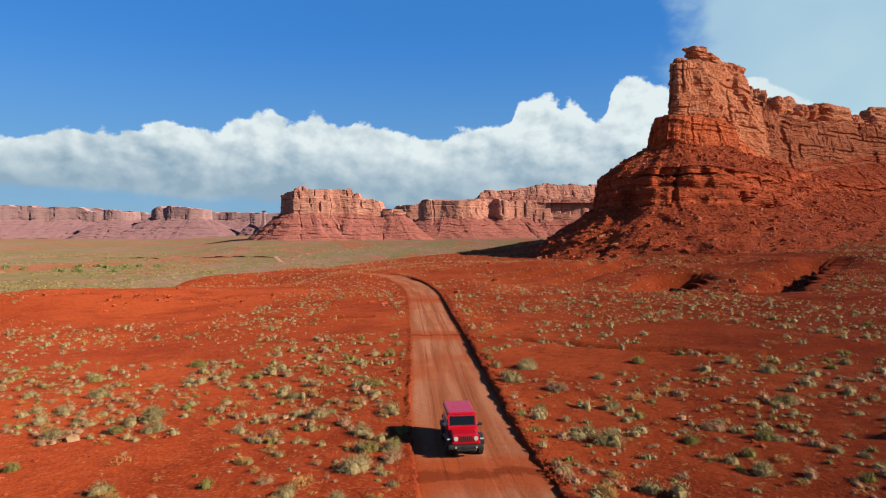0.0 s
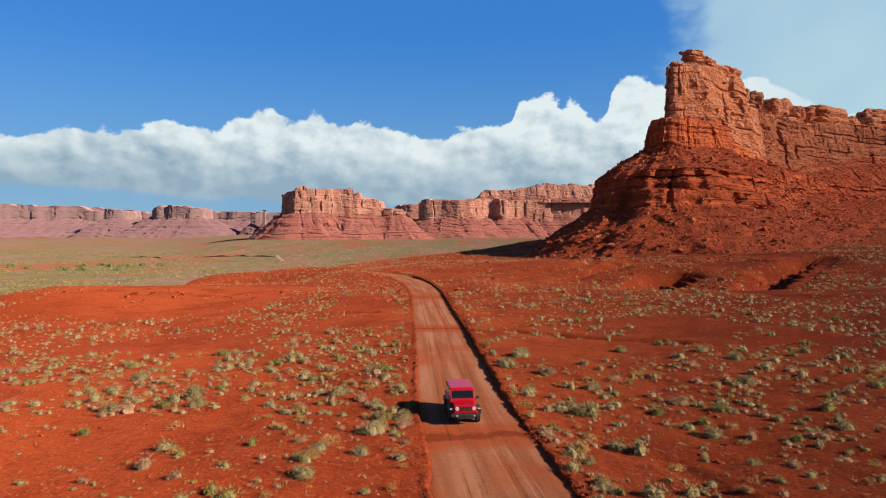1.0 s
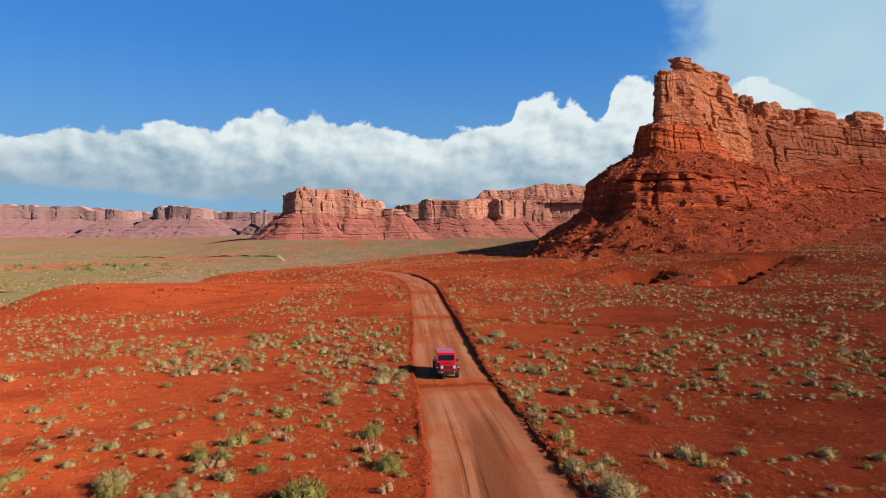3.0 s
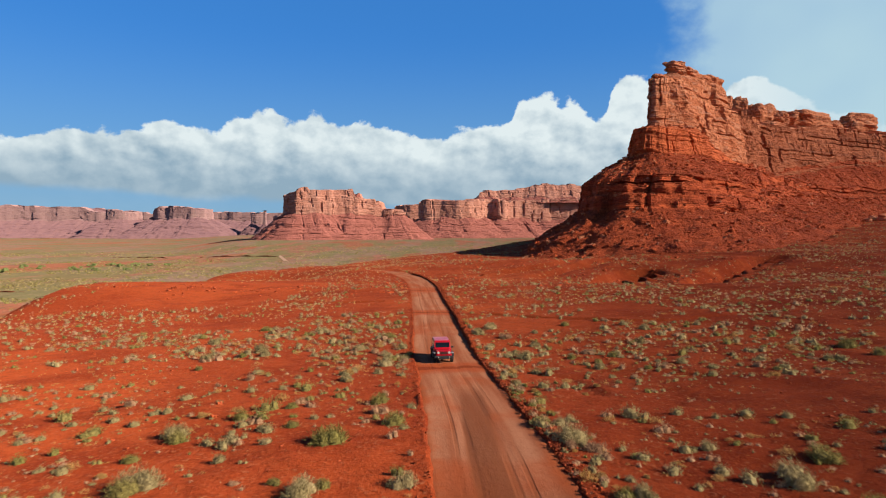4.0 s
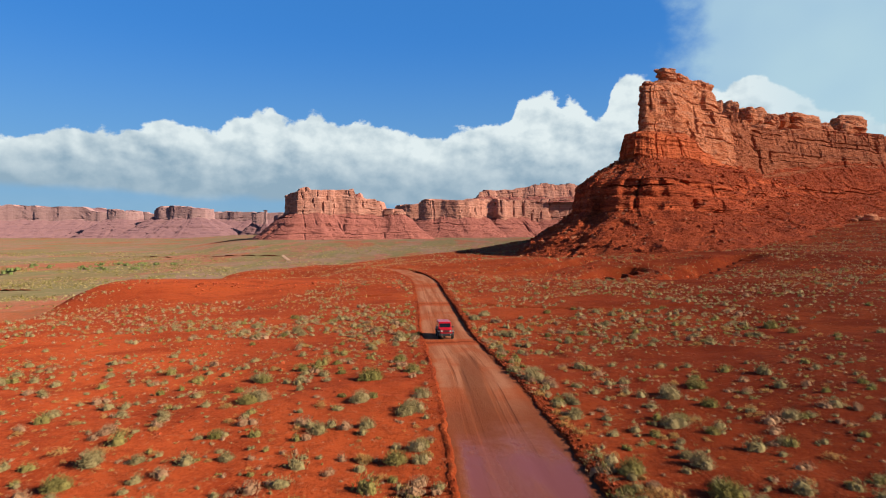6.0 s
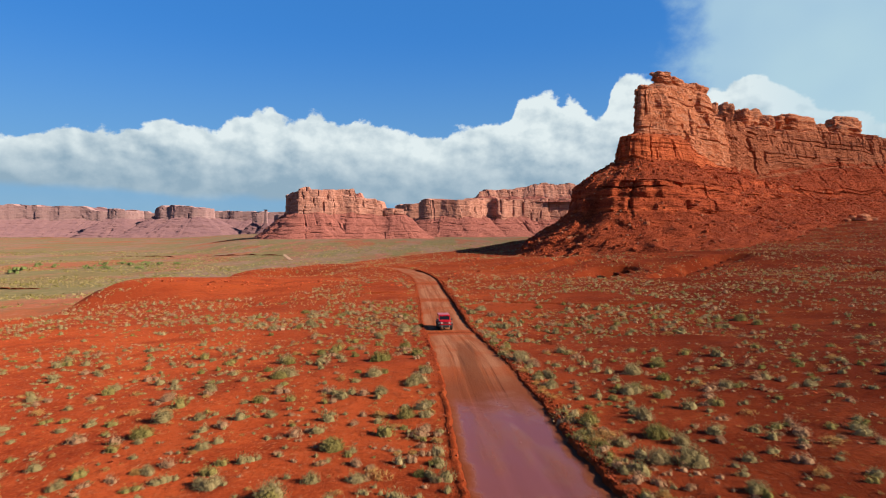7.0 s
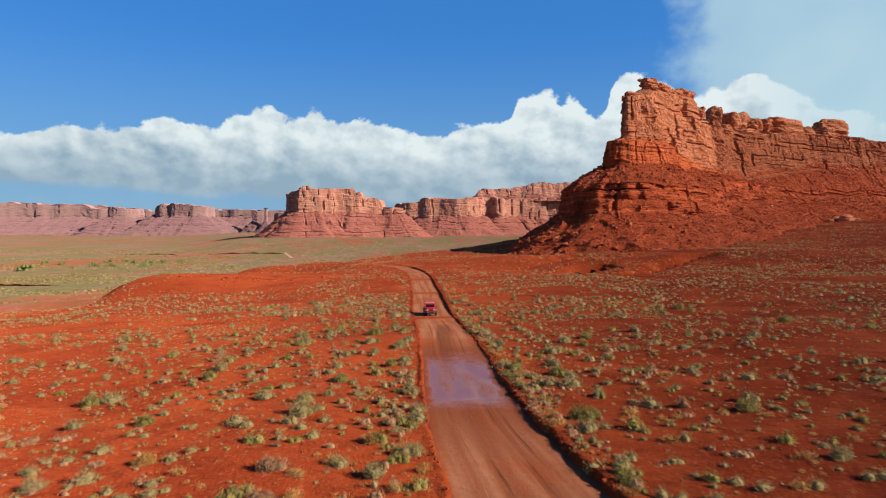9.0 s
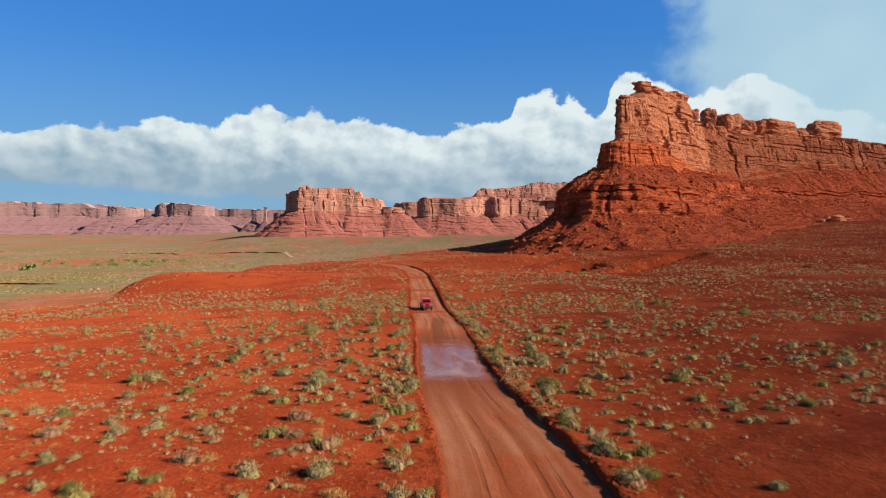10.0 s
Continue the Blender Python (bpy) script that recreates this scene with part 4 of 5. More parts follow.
# great fallen boulders at the foot of its slope
for k, (x, y, r) in enumerate([(309, 424, 4.6), (312, 417, 5.4), (318, 421, 3.4), (296, 412, 2.6), (272, 398, 2.2), (250, 372, 2.4), (228, 340, 1.8), (206, 318, 2.0), (176, 285, 1.6), (332, 436, 3.0)]):
    fallen = tagged(hold("boulder", (x, y, terrain(x, y).item() + r * 0.25)), "pale fallen sandstone boulder at the foot of the butte", "boulder", "fallen boulders")
    boulder("stone", (0, 0, 0), (r, r * 0.75, r * 0.6), CLIFF, fallen, 140 + k, 37 * k, 3, 0.3, 8, 0.1)


# ---- far mesas ----
def mesa(name, outline, tops, cliff_foot, foot, apron, step, size, seed, mats, label, spread_rows=(26, 34), batter=0.05):
    """A flat-topped rock with a cliff and a talus apron. outline: closed loop of the cliff's foot, anticlockwise; tops: (place along x, height)."""
    c = np.mean(outline, 0)
    loop, s = resample(outline, step, True)
    loop = loop[:-1]
    t = np.roll(loop, -1, 0) - np.roll(loop, 1, 0)
    t = t / np.hypot(t[:, 0], t[:, 1])[:, None]
    outw = np.stack([t[:, 1], -t[:, 0]], 1)
    bays = 4.0 if mats is HAZY_MATS else 3.0
    loop = loop + outw * (size * bays * fbm(loop[:, 0] / (size * 18), loop[:, 1] / (size * 18), 0, 3, seed))[:, None]
    zt = np.interp(loop[:, 0], [a for a, _ in tops], [b for _, b in tops])
    zt = zt + size * 0.9 * (2 * lattice(np.floor(s[:-1] / (size * 6)).astype(np.int64), np.zeros(1, np.int64), np.zeros(1, np.int64), seed + 4) - 1) + size * 0.5 * fbm(s[:-1] / (size * 4), 0 * zt, 0, 3, seed + 7)
    cliff_foot = cliff_foot + size * 2.0 * fbm(s[:-1] / (size * 7), 0 * zt, 0, 3, seed + 13)
    tall = zt - cliff_foot
    thing = tagged(hold(name, (c[0], c[1], 0)), label, "mesa")
    zero = np.zeros_like(outw)
    cliff_m, talus_m = mats
    lv = [(0, apron, foot, spread_rows[0], (size * 0.3, size * 0.4, size * (2.2 if mats is HAZY_MATS else 1.5)), talus_m, "talus"),
          (0, apron * 0.45, foot + (cliff_foot - foot) * 0.52, 8, (size * 0.35, size * 0.5, size * 0.9), talus_m, "talus"),
          (0, apron * 0.38, foot + (cliff_foot - foot) * 0.62, 14, (size * 0.4, size * 0.3, size * 1.1), talus_m, "talus"),
          (0, 0, cliff_foot, spread_rows[1], (size * (0.08 if mats is HAZY_MATS else 0.13), size * (0.22 if mats is HAZY_MATS else 0.5), size * 0.3), cliff_m, "cliff"),
          (0, -tall * batter, zt, 4, (size * 0.4, size * 0.5, size * 0.5), cliff_m, "cliff"),
          (0, -tall * batter - size * 5, zt + 1.5, 3, (0, 0, size * 0.4), cliff_m, "cliff"),
          (0, -tall * batter - size * 9, zt + 2, 1, (0, 0, 0), cliff_m, "cliff")]
    pieces = sweep(name, loop - c, zero, outw, lv, size, seed, thing)
    # the flat top
    me = pieces[-1].data
    n = len(loop)
    co = np.array([v.co[:] for v in me.vertices[len(me.vertices) - n:]])
    mid = co.mean(0)
    mid[2] = co[:, 2].min()  # the top dishes slightly
    rings = np.concatenate([co * (1 - f) + mid * f for f in (0, 0.4, 0.75, 0.99)])
    under("top", mesh_of("top", rings, grid_faces(4, n, True), talus_m), thing)
    return thing


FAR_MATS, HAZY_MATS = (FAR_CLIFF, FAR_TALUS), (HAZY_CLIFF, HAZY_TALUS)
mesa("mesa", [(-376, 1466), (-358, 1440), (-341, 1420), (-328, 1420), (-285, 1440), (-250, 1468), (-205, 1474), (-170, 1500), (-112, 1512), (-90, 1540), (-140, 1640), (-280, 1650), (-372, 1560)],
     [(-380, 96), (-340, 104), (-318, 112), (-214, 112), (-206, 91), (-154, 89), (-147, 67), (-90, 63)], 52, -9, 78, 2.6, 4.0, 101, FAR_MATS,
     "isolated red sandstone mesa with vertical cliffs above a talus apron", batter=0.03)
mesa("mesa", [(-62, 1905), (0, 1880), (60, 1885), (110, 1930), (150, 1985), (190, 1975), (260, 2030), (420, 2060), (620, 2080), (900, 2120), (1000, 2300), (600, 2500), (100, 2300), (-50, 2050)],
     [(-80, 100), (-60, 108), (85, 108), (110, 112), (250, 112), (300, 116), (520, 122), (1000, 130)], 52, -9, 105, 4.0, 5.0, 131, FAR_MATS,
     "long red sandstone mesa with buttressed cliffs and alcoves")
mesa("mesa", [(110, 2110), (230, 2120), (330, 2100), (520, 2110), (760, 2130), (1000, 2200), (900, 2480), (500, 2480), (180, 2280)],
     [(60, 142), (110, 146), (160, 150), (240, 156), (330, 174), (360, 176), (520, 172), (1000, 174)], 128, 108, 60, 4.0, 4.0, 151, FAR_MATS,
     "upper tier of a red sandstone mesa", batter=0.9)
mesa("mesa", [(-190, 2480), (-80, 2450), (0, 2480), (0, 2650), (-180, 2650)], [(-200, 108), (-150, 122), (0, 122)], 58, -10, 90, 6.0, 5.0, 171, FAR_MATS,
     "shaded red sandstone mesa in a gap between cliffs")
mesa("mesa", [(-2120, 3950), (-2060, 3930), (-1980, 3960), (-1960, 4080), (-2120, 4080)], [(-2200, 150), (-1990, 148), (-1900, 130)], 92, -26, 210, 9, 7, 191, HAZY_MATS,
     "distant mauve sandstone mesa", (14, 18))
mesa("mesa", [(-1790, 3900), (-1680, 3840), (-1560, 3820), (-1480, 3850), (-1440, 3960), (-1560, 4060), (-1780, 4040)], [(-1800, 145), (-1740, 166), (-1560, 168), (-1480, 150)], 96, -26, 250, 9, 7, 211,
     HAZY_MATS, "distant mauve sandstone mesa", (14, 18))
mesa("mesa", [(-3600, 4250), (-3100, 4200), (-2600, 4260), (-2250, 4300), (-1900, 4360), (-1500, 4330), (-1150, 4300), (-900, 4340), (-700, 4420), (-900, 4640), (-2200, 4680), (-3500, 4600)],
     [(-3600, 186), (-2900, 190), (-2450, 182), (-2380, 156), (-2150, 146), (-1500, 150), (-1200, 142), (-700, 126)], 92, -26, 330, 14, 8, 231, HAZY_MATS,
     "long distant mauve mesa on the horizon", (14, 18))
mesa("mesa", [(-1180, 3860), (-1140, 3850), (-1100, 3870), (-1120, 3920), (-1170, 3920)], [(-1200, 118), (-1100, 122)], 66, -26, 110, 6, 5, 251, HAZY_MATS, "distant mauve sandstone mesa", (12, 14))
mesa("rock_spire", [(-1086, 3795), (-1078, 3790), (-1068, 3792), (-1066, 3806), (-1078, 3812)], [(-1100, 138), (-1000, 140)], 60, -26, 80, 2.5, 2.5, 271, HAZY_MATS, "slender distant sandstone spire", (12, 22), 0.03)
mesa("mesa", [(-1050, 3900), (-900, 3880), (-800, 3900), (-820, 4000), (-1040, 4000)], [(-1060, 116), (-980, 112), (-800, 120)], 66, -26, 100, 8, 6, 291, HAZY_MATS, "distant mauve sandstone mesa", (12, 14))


# ---- shrubs ----
def dome(x, y, r, h, seg, rings, rng):
    """A lumpy half-ellipsoid of triangles, the dense heart of a shrub."""
    pts = []
    for i in range(rings):
        e = math.pi / 2 * i / rings
        pts.append([Vector((x + math.cos(2 * math.pi * (k + 0.5 * i) / seg) * r * math.cos(e) * rng.uniform(0.85, 1.12), y + math.sin(2 * math.pi * (k + 0.5 * i) / seg) * r * math.cos(e) * rng.uniform(0.85, 1.12),
                            (h * math.sin(e) if i else -0.04) * rng.uniform(0.9, 1.1))) for k in range(seg)])
    tip = Vector((x, y, h * rng.uniform(0.92, 1.05)))
    tri = []
    for i in range(rings):
        for k in range(seg):
            p, q = pts[i][k], pts[i][(k + 1) % seg]
            if i + 1 < rings:
                u, v = pts[i + 1][k], pts[i + 1][(k + 1) % seg]
                tri += [p, q, u, q, v, u]
            else:
                tri += [p, q, tip]
    return tri


def tuft(rng, blades, radius, tall, size, flat=0.55, spiky=0.4, stems=10, heart=(7, 3), lobes_n=(3, 6)):
    """Leaves and stems of one low shrub: lumpy domes set with many small blades. Returns leaf and stem arrays of triangles."""
    n = rng.randint(*lobes_n)
    k0 = 0.45 if n > 1 else 0.0
    lobes = [(rng.uniform(-k0, k0) * radius, rng.uniform(-k0, k0) * radius, rng.uniform(0.55, 0.85) * radius * (1 if n > 1 else 1.35), rng.uniform(0.7, 1.05) * tall) for _ in range(n)]
    tri = []
    if heart:
        for lx, ly, lr, lt in lobes:
            tri += dome(lx, ly, lr * 0.56, lt * 0.62, heart[0], heart[1], rng)
    for _ in range(blades):
        lx, ly, lr, lt = rng.choice(lobes)
        a, e = rng.uniform(0, 2 * math.pi), math.asin(rng.uniform(0.02, 1))
        k = rng.uniform(0.5, 1.0)
        nv = Vector((math.cos(a) * math.cos(e), math.sin(a) * math.cos(e), math.sin(e)))
        p = Vector((lx + nv.x * lr * k, ly + nv.y * lr * k, max(0.01, nv.z * lt * k)))
        face = (nv + 0.7 * Vector((rng.uniform(-1, 1), rng.uniform(-1, 1), rng.uniform(-1, 1)))).normalized()
        up = nv * spiky + Vector((rng.uniform(-0.6, 0.6), rng.uniform(-0.6, 0.6), rng.uniform(0.0, 1.0)))
        up = (up - face * up.dot(face) * 0.8).normalized()
        across = face.cross(up).normalized()
        l, w = size * rng.uniform(0.7, 1.5), size * flat * rng.uniform(0.6, 1.2)
        tri += [p - across * w * 0.5, p + across * w * 0.5, p + up * l]
    wood = []
    for _ in range(stems):
        lx, ly, lr, lt = rng.choice(lobes)
        a = rng.uniform(0, 2 * math.pi)
        foot = Vector((lx * 0.3, ly * 0.3, -0.03))
        tip = Vector((lx + math.cos(a) * lr * 0.95, ly + math.sin(a) * lr * 0.95, lt * rng.uniform(0.5, 1.0)))
        w = (tip - foot).cross(Vector((0, 0, 1))).normalized() * 0.014
        wood += [foot - w, foot + w, tip]
    return np.array([v[:] for v in tri]), np.array([v[:] for v in wood])


def tri_mesh(name, tri, mat):
    return mesh_of(name, tri, np.arange(len(tri)).reshape(-1, 3), mat, soft=False)


rng = random.Random(5)
KINDS = {
    "sage": dict(mat=SAGE, radius=0.5, tall=0.56, size=0.08, label="rounded grey-green sagebrush on red sand"),
    "green": dict(mat=GREEN, radius=0.5, tall=0.55, size=0.085, label="fresh green desert shrub on red sand"),
    "brown": dict(mat=BROWN, radius=0.46, tall=0.46, size=0.075, label="dry grey-brown twiggy shrub on red sand"),
    "straw": dict(mat=STRAW, radius=0.38, tall=0.33, size=0.085, label="straw-coloured dry grass tuft on red sand"),
}
SHRUBS = {}
LIGHT = {}
for kind, d in KINDS.items():
    SHRUBS[kind], LIGHT[kind] = [], []
    for _ in range(4):
        leaves, wood = tuft(rng, 1250, d["radius"], d["tall"], d["size"] * 1.25, 0.2, 1.3, 14, None if kind == "straw" else (8, 3))
        SHRUBS[kind].append((tri_mesh("foliage", leaves, d["mat"]), tri_mesh("stem", wood, WOOD)))
    for blades, grow, heart, lobes_n in ((230, 1.12, (6, 2), (2, 3)), (46, 1.8, (5, 2), (1, 2)), (12, 3.2, (5, 1), (1, 1)), (4, 4.4, (4, 1), (1, 1))):
        LIGHT[kind].append([tuft(rng, int(blades * (1.3 if kind == "straw" else 1)), d["radius"], d["tall"], d["size"] * grow, 0.22 if kind == "straw" else 0.36, 0.8, 0, None if kind == "straw" and blades > 5 else heart, lobes_n)[0] for _ in range(6)])


def shrub(kind, x, y, wide, tall, seed):
    r = random.Random(seed)
    foliage, stems = r.choice(SHRUBS[kind])
    thing = hold("shrub", (x, y, float(height_at(x, y)) - 0.02))
    thing.scale = (wide, wide * r.uniform(0.85, 1.1), tall)
    thing.rotation_euler = (0, 0, r.uniform(0, 6.28))
    tagged(thing, KINDS[kind]["label"], "shrub", "desert shrubs")
    under("foliage", foliage, thing)
    under("stem", stems, thing)
    return thing


# shrubs that stand out: x, y, width
BIG_SAGE = [(-12.0, -3.4, 1.9), (-5.0, -5.2, 1.3), (-1.7, -8.2, 1.6), (14.6, -4.2, 1.5), (-8.4, 36, 1.6), (-17.4, 33, 1.4), (7.9, 30, 1.8), (14.1, 26, 1.3), (-3.2, 28.7, 1.2),
            (-6.9, 18.3, 1.2), (20.8, 36.9, 1.5), (7.3, 31.4, 1.2), (6.0, 49.1, 1.6), (-6.5, -30.4, 1.9), (0.6, -32.6, 1.5), (11.1, -24.4, 1.7), (11.7, -21.5, 1.2), (33, -6, 1.5)]
BIG_GREEN = [(-13.6, 3.6, 1.4), (40.1, 33.1, 2.2), (-23.2, 55, 1.5), (-23.7, -22.2, 1.8), (40.5, 28.6, 1.6), (-5.3, -20.9, 1.5), (19.3, -33, 1.6), (-16.9, -16.8, 1.5), (42, 4.7, 2.0), (-16, -30, 1.4),
             (10.1, -33, 1.7), (10.8, -20.2, 1.6), (-12.2, -4.3, 1.4), (16.4, 30.5, 1.2), (-2.2, 5.5, 1.5)]
FAR_STRETCH = [
    (-5.2, 31.3, 1.4), (-3.0, 31.9, 1.3), (-3.1, 26.9, 1.7), (-4.3, 28.3, 1.3), (-4.7, 25.5, 1.9), (-22.9, 33.0, 1.7), (-18.0, 35.7, 2.2),
    (-25.7, 42.6, 1.7), (-19.4, 33.3, 1.2), (-10.5, 45.0, 1.6), (-5.9, 43.6, 1.5), (18.7, 28.1, 1.0), (6.0, 48.0, 2.1), (4.7, 43.0, 2.1),
    (11.1, 44.4, 1.2), (15.5, 49.2, 1.5), (14.5, 32.4, 1.7), (12.5, 30.3, 1.2), (23.7, 44.3, 1.8), (30.5, 46.1, 1.4), (22.3, 47.7, 1.4),
    (4.8, 25.6, 0.9), (-21.6, 27.5, 1.1), (-8.3, 23.8, 1.0), (17.7, 24.3, 1.0), (19.4, 26.9, 0.8)]
MID_STRETCH = [
    (-5.2, 1.6, 2.4), (-5.2, -5.9, 1.4), (-6.6, -11.2, 1.4), (-1.9, -8.5, 1.6), (-1.1, -14.1, 1.5), (-2.0, -16.0, 1.6), (-18.7, -9.0, 1.6),
    (-12.1, -10.9, 1.2), (-10.2, -14.6, 1.1), (-16.9, -14.0, 2.0), (-14.2, 5.1, 1.9), (14.8, -3.1, 1.6), (16.1, -6.3, 1.4), (19.8, -3.3, 1.2),
    (7.8, -7.8, 0.9), (19.1, -9.9, 1.4), (16.3, -14.4, 1.1), (11.6, -13.6, 0.7), (6.8, 2.3, 2.2), (5.6, 5.4, 1.7), (7.6, 0.7, 1.5), (13.8, -12.3, 1.0),
    (-25.5, -3.1, 1.4), (-20.2, -4.8, 1.2), (-16.5, -7.1, 1.1)]
NEAR_STRETCH = [
    (-14.6, -42.2, 1.4), (-15.2, -47.5, 1.1), (-11.7, -51.7, 1.2), (-8.7, -48.5, 1.6), (-8.7, -51.5, 0.9), (-2.2, -50.4, 1.9), (-0.8, -41.8, 1.6),
    (0.7, -30.5, 1.7), (0.7, -38.8, 1.6), (2.2, -53.1, 0.9), (-5.3, -40.7, 2.0), (-21.1, -36.5, 1.5), (-9.9, -25.2, 1.4), (-22.4, -21.5, 2.3),
    (-20.5, -29.4, 1.5), (19.2, -41.3, 1.5), (11.7, -48.8, 1.3), (10.2, -46.4, 1.3), (9.4, -43.7, 1.4), (9.7, -35.5, 1.7), (10.0, -24.3, 1.7),
    (15.1, -53.6, 0.9), (34.1, -27.9, 1.8), (23.7, -40.6, 1.2), (26.6, -23.3, 1.5), (11.0, -51.6, 1.2)]
spots = []
for kind, rows in (("sage", BIG_SAGE), ("green", BIG_GREEN)):
    for k, (x, y, w) in enumerate(rows):
        shrub(kind, x, y, w, w * 0.85, k + len(kind) * 50)
        spots.append((x, y))


for n, rows in enumerate((FAR_STRETCH, MID_STRETCH, NEAR_STRETCH)):
    for k, (x, y, w) in enumerate(rows):
        kind = ("sage", "green", "sage", "brown", "sage", "green", "sage")[(k * 5 + n) % 7]
        shrub(kind, x, y, w * 0.85, w * 0.74, 400 + 40 * n + k)


def clear(x, y, gap=0.0):
    return abs(x - float(road_x(y))) > HALF + 0.75 + gap and upland(x, y).item() > 0.5


rng = random.Random(11)
count = 0
while count < 185:
    y = rng.uniform(-50, 48)
    x = rng.gauss(0, 15) + float(road_x(y))
    if rng.random() < 0.25:
        y = rng.uniform(-46, 22)
        x = float(road_x(y)) + rng.choice((1, 1, -1)) * (HALF + 0.75 + abs(rng.gauss(0, 1.1)))
    if not clear(x, y) or abs(x) > 45:
        continue
    if value_noise(x / 9, y / 9, 0, 31) < 0.36:
        continue
    kind = rng.choices(["sage", "green", "brown", "straw"], [5, 2.0, 2.6, 2.2])[0]
    w = min(1.7, max(0.45, rng.lognormvariate(-0.25, 0.32)))
    shrub(kind, x, y, w, w * rng.uniform(0.75, 1.05), count + 900)
    count += 1


def scatter(name, kind, level, places, label, raised=-0.02):
    """One object of many small plants: places are x, y, width, height."""
    r = random.Random(len(places))
    blocks = []
    xs, ys = np.array([p[0] for p in places]), np.array([p[1] for p in places])
    for (x, y, w, h), z in zip(places, height_at(xs, ys) + raised):
        t = r.choice(LIGHT[kind][level])
        a = r.uniform(0, 6.28)
        c, s = math.cos(a), math.sin(a)
        blocks.append(np.stack([(t[:, 0] * c - t[:, 1] * s) * w + x, (t[:, 0] * s + t[:, 1] * c) * w + y, t[:, 2] * h + z], 1))
    ob = new(name, tri_mesh(name, np.concatenate(blocks), KINDS[kind]["mat"]))
    return tagged(ob, label, "shrubs", kind="stuff")


def strew(seed, lo, hi, half, tries, mean, spread_w, weights, bare):
    """Places for low plants over a stretch, thinned by drifts of bare sand."""
    gen = np.random.default_rng(seed)
    y = gen.uniform(lo, hi, tries)
    x = gen.uniform(-half, half, tries) + road_x(y) * (hi < 140)
    drift = value_noise(x / 13, y / 13, 0, 32) + 0.45 * value_noise(x / 3.5, y / 3.5, 0, 33) - 0.55 * np.exp(-((x + 60) / 42) ** 4 - ((y - 112) / 22) ** 4)
    drift = drift - 0.05 * (x > 18) * (y > 20) + 0.04 * (x < -8) - 0.11 * (x > 8) * (y < 45) * (y > -15) + 0.08 * (x > 8) * (y < -25)
    keep = (np.abs(x) < 0.74 * (y + 84)) & (np.abs(x - road_x(y)) > HALF + 0.8) & (upland(x, y) > 0.5) & (drift > bare) & (terrain(x, y) > -9)
    x, y = x[keep], y[keep]
    w = np.clip(gen.lognormal(mean, spread_w, len(x)), 0.1, 1.6)
    h = w * gen.uniform(0.7, 1.0, len(x))
    pick = gen.choice(4, len(x), p=np.array(weights) / sum(weights))
    return {k: list(zip(x[pick == i], y[pick == i], w[pick == i], h[pick == i])) for i, k in enumerate(KINDS)}


for level, seed, lo, hi, half, tries, mean, spread_w, weights, bare in (
        (0, 1, -62, 30, 80, 5600, -0.32, 0.46, (4.4, 1.8, 2.8, 2.2), 0.6), (1, 2, -62, 30, 80, 7600, -0.88, 0.3, (1.8, 0.4, 3.2, 6.0), 0.44), (3, 6, -62, 70, 90, 19000, -1.6, 0.3, (1.2, 0.3, 2.4, 3.6), 0.45),
        (0, 7, 30, 60, 46, 1500, -0.36, 0.46, (4.2, 1.2, 3.2, 2.8), 0.58), (1, 9, 30, 60, 110, 2600, -0.4, 0.42, (4.2, 1.0, 3.2, 3.2), 0.55), (1, 3, 60, 112, 130, 6200, -0.32, 0.42, (4.2, 1.0, 3.2, 3.2), 0.58), (2, 4, 110, 430, 270, 24000, -0.25, 0.42, (3.6, 1.2, 3.2, 2.0), 0.62), (3, 8, 70, 330, 190, 34000, -0.65, 0.35, (2.6, 0.6, 3.2, 3.4), 0.4)):
    for kind, places in strew(seed, lo, hi, half, tries, mean, spread_w, weights, bare).items():
        if places:
            scatter("scrub", kind, level, places, "scattered low desert scrub and tufts over red sand")

# thick growth along the road's banks
gen = np.random.default_rng(37)
N = 560
ey = np.where(gen.random(N) < 0.45, gen.uniform(-60, -15, N), gen.uniform(-60, 60, N))
es = np.where(gen.random(N) < 0.8, 1, -1)
ex = road_x(ey) + es * (half_at(ey) + np.where(es > 0, 0.36 + np.abs(gen.normal(0, 0.6, N)), 0.75 + np.abs(gen.normal(0, 1.3, N))))
ew = np.clip(gen.lognormal(-0.34, 0.4, N), 0.3, 1.5)
for i, kind in enumerate(KINDS):
    mine = np.arange(N)[i::4] if kind != "green" else np.arange(N)[i::8]
    scatter("scrub", kind, 0, list(zip(ex[mine], ey[mine], ew[mine], ew[mine] * 0.95)), "dry grass and sage crowding the road bank", 0.07)

# low growth over the valley floor
gen = np.random.default_rng(71)
py = 150 + 950 * gen.random(52000) ** 1.3
px = gen.uniform(-0.8, 0.3, 52000) * (py + 60)
keep = (upland(px, py) < 0.4) & (value_noise(px / 60, py / 25, 0, 41) + 0.3 * value_noise(px / 14, py / 9, 0, 42) > 0.55)
px, py = px[keep], py[keep]
pw = np.clip(gen.lognormal(0.75, 0.55, len(px)), 0.8, 7.0)
half_n = len(px) // 2
for kind, sel in (("green", slice(0, half_n)), ("sage", slice(half_n, None))):
    scatter("valley_scrub", kind, 3, list(zip(px[sel], py[sel], pw[sel], pw[sel] * 0.55)), "low green scrub dotted over the valley floor")


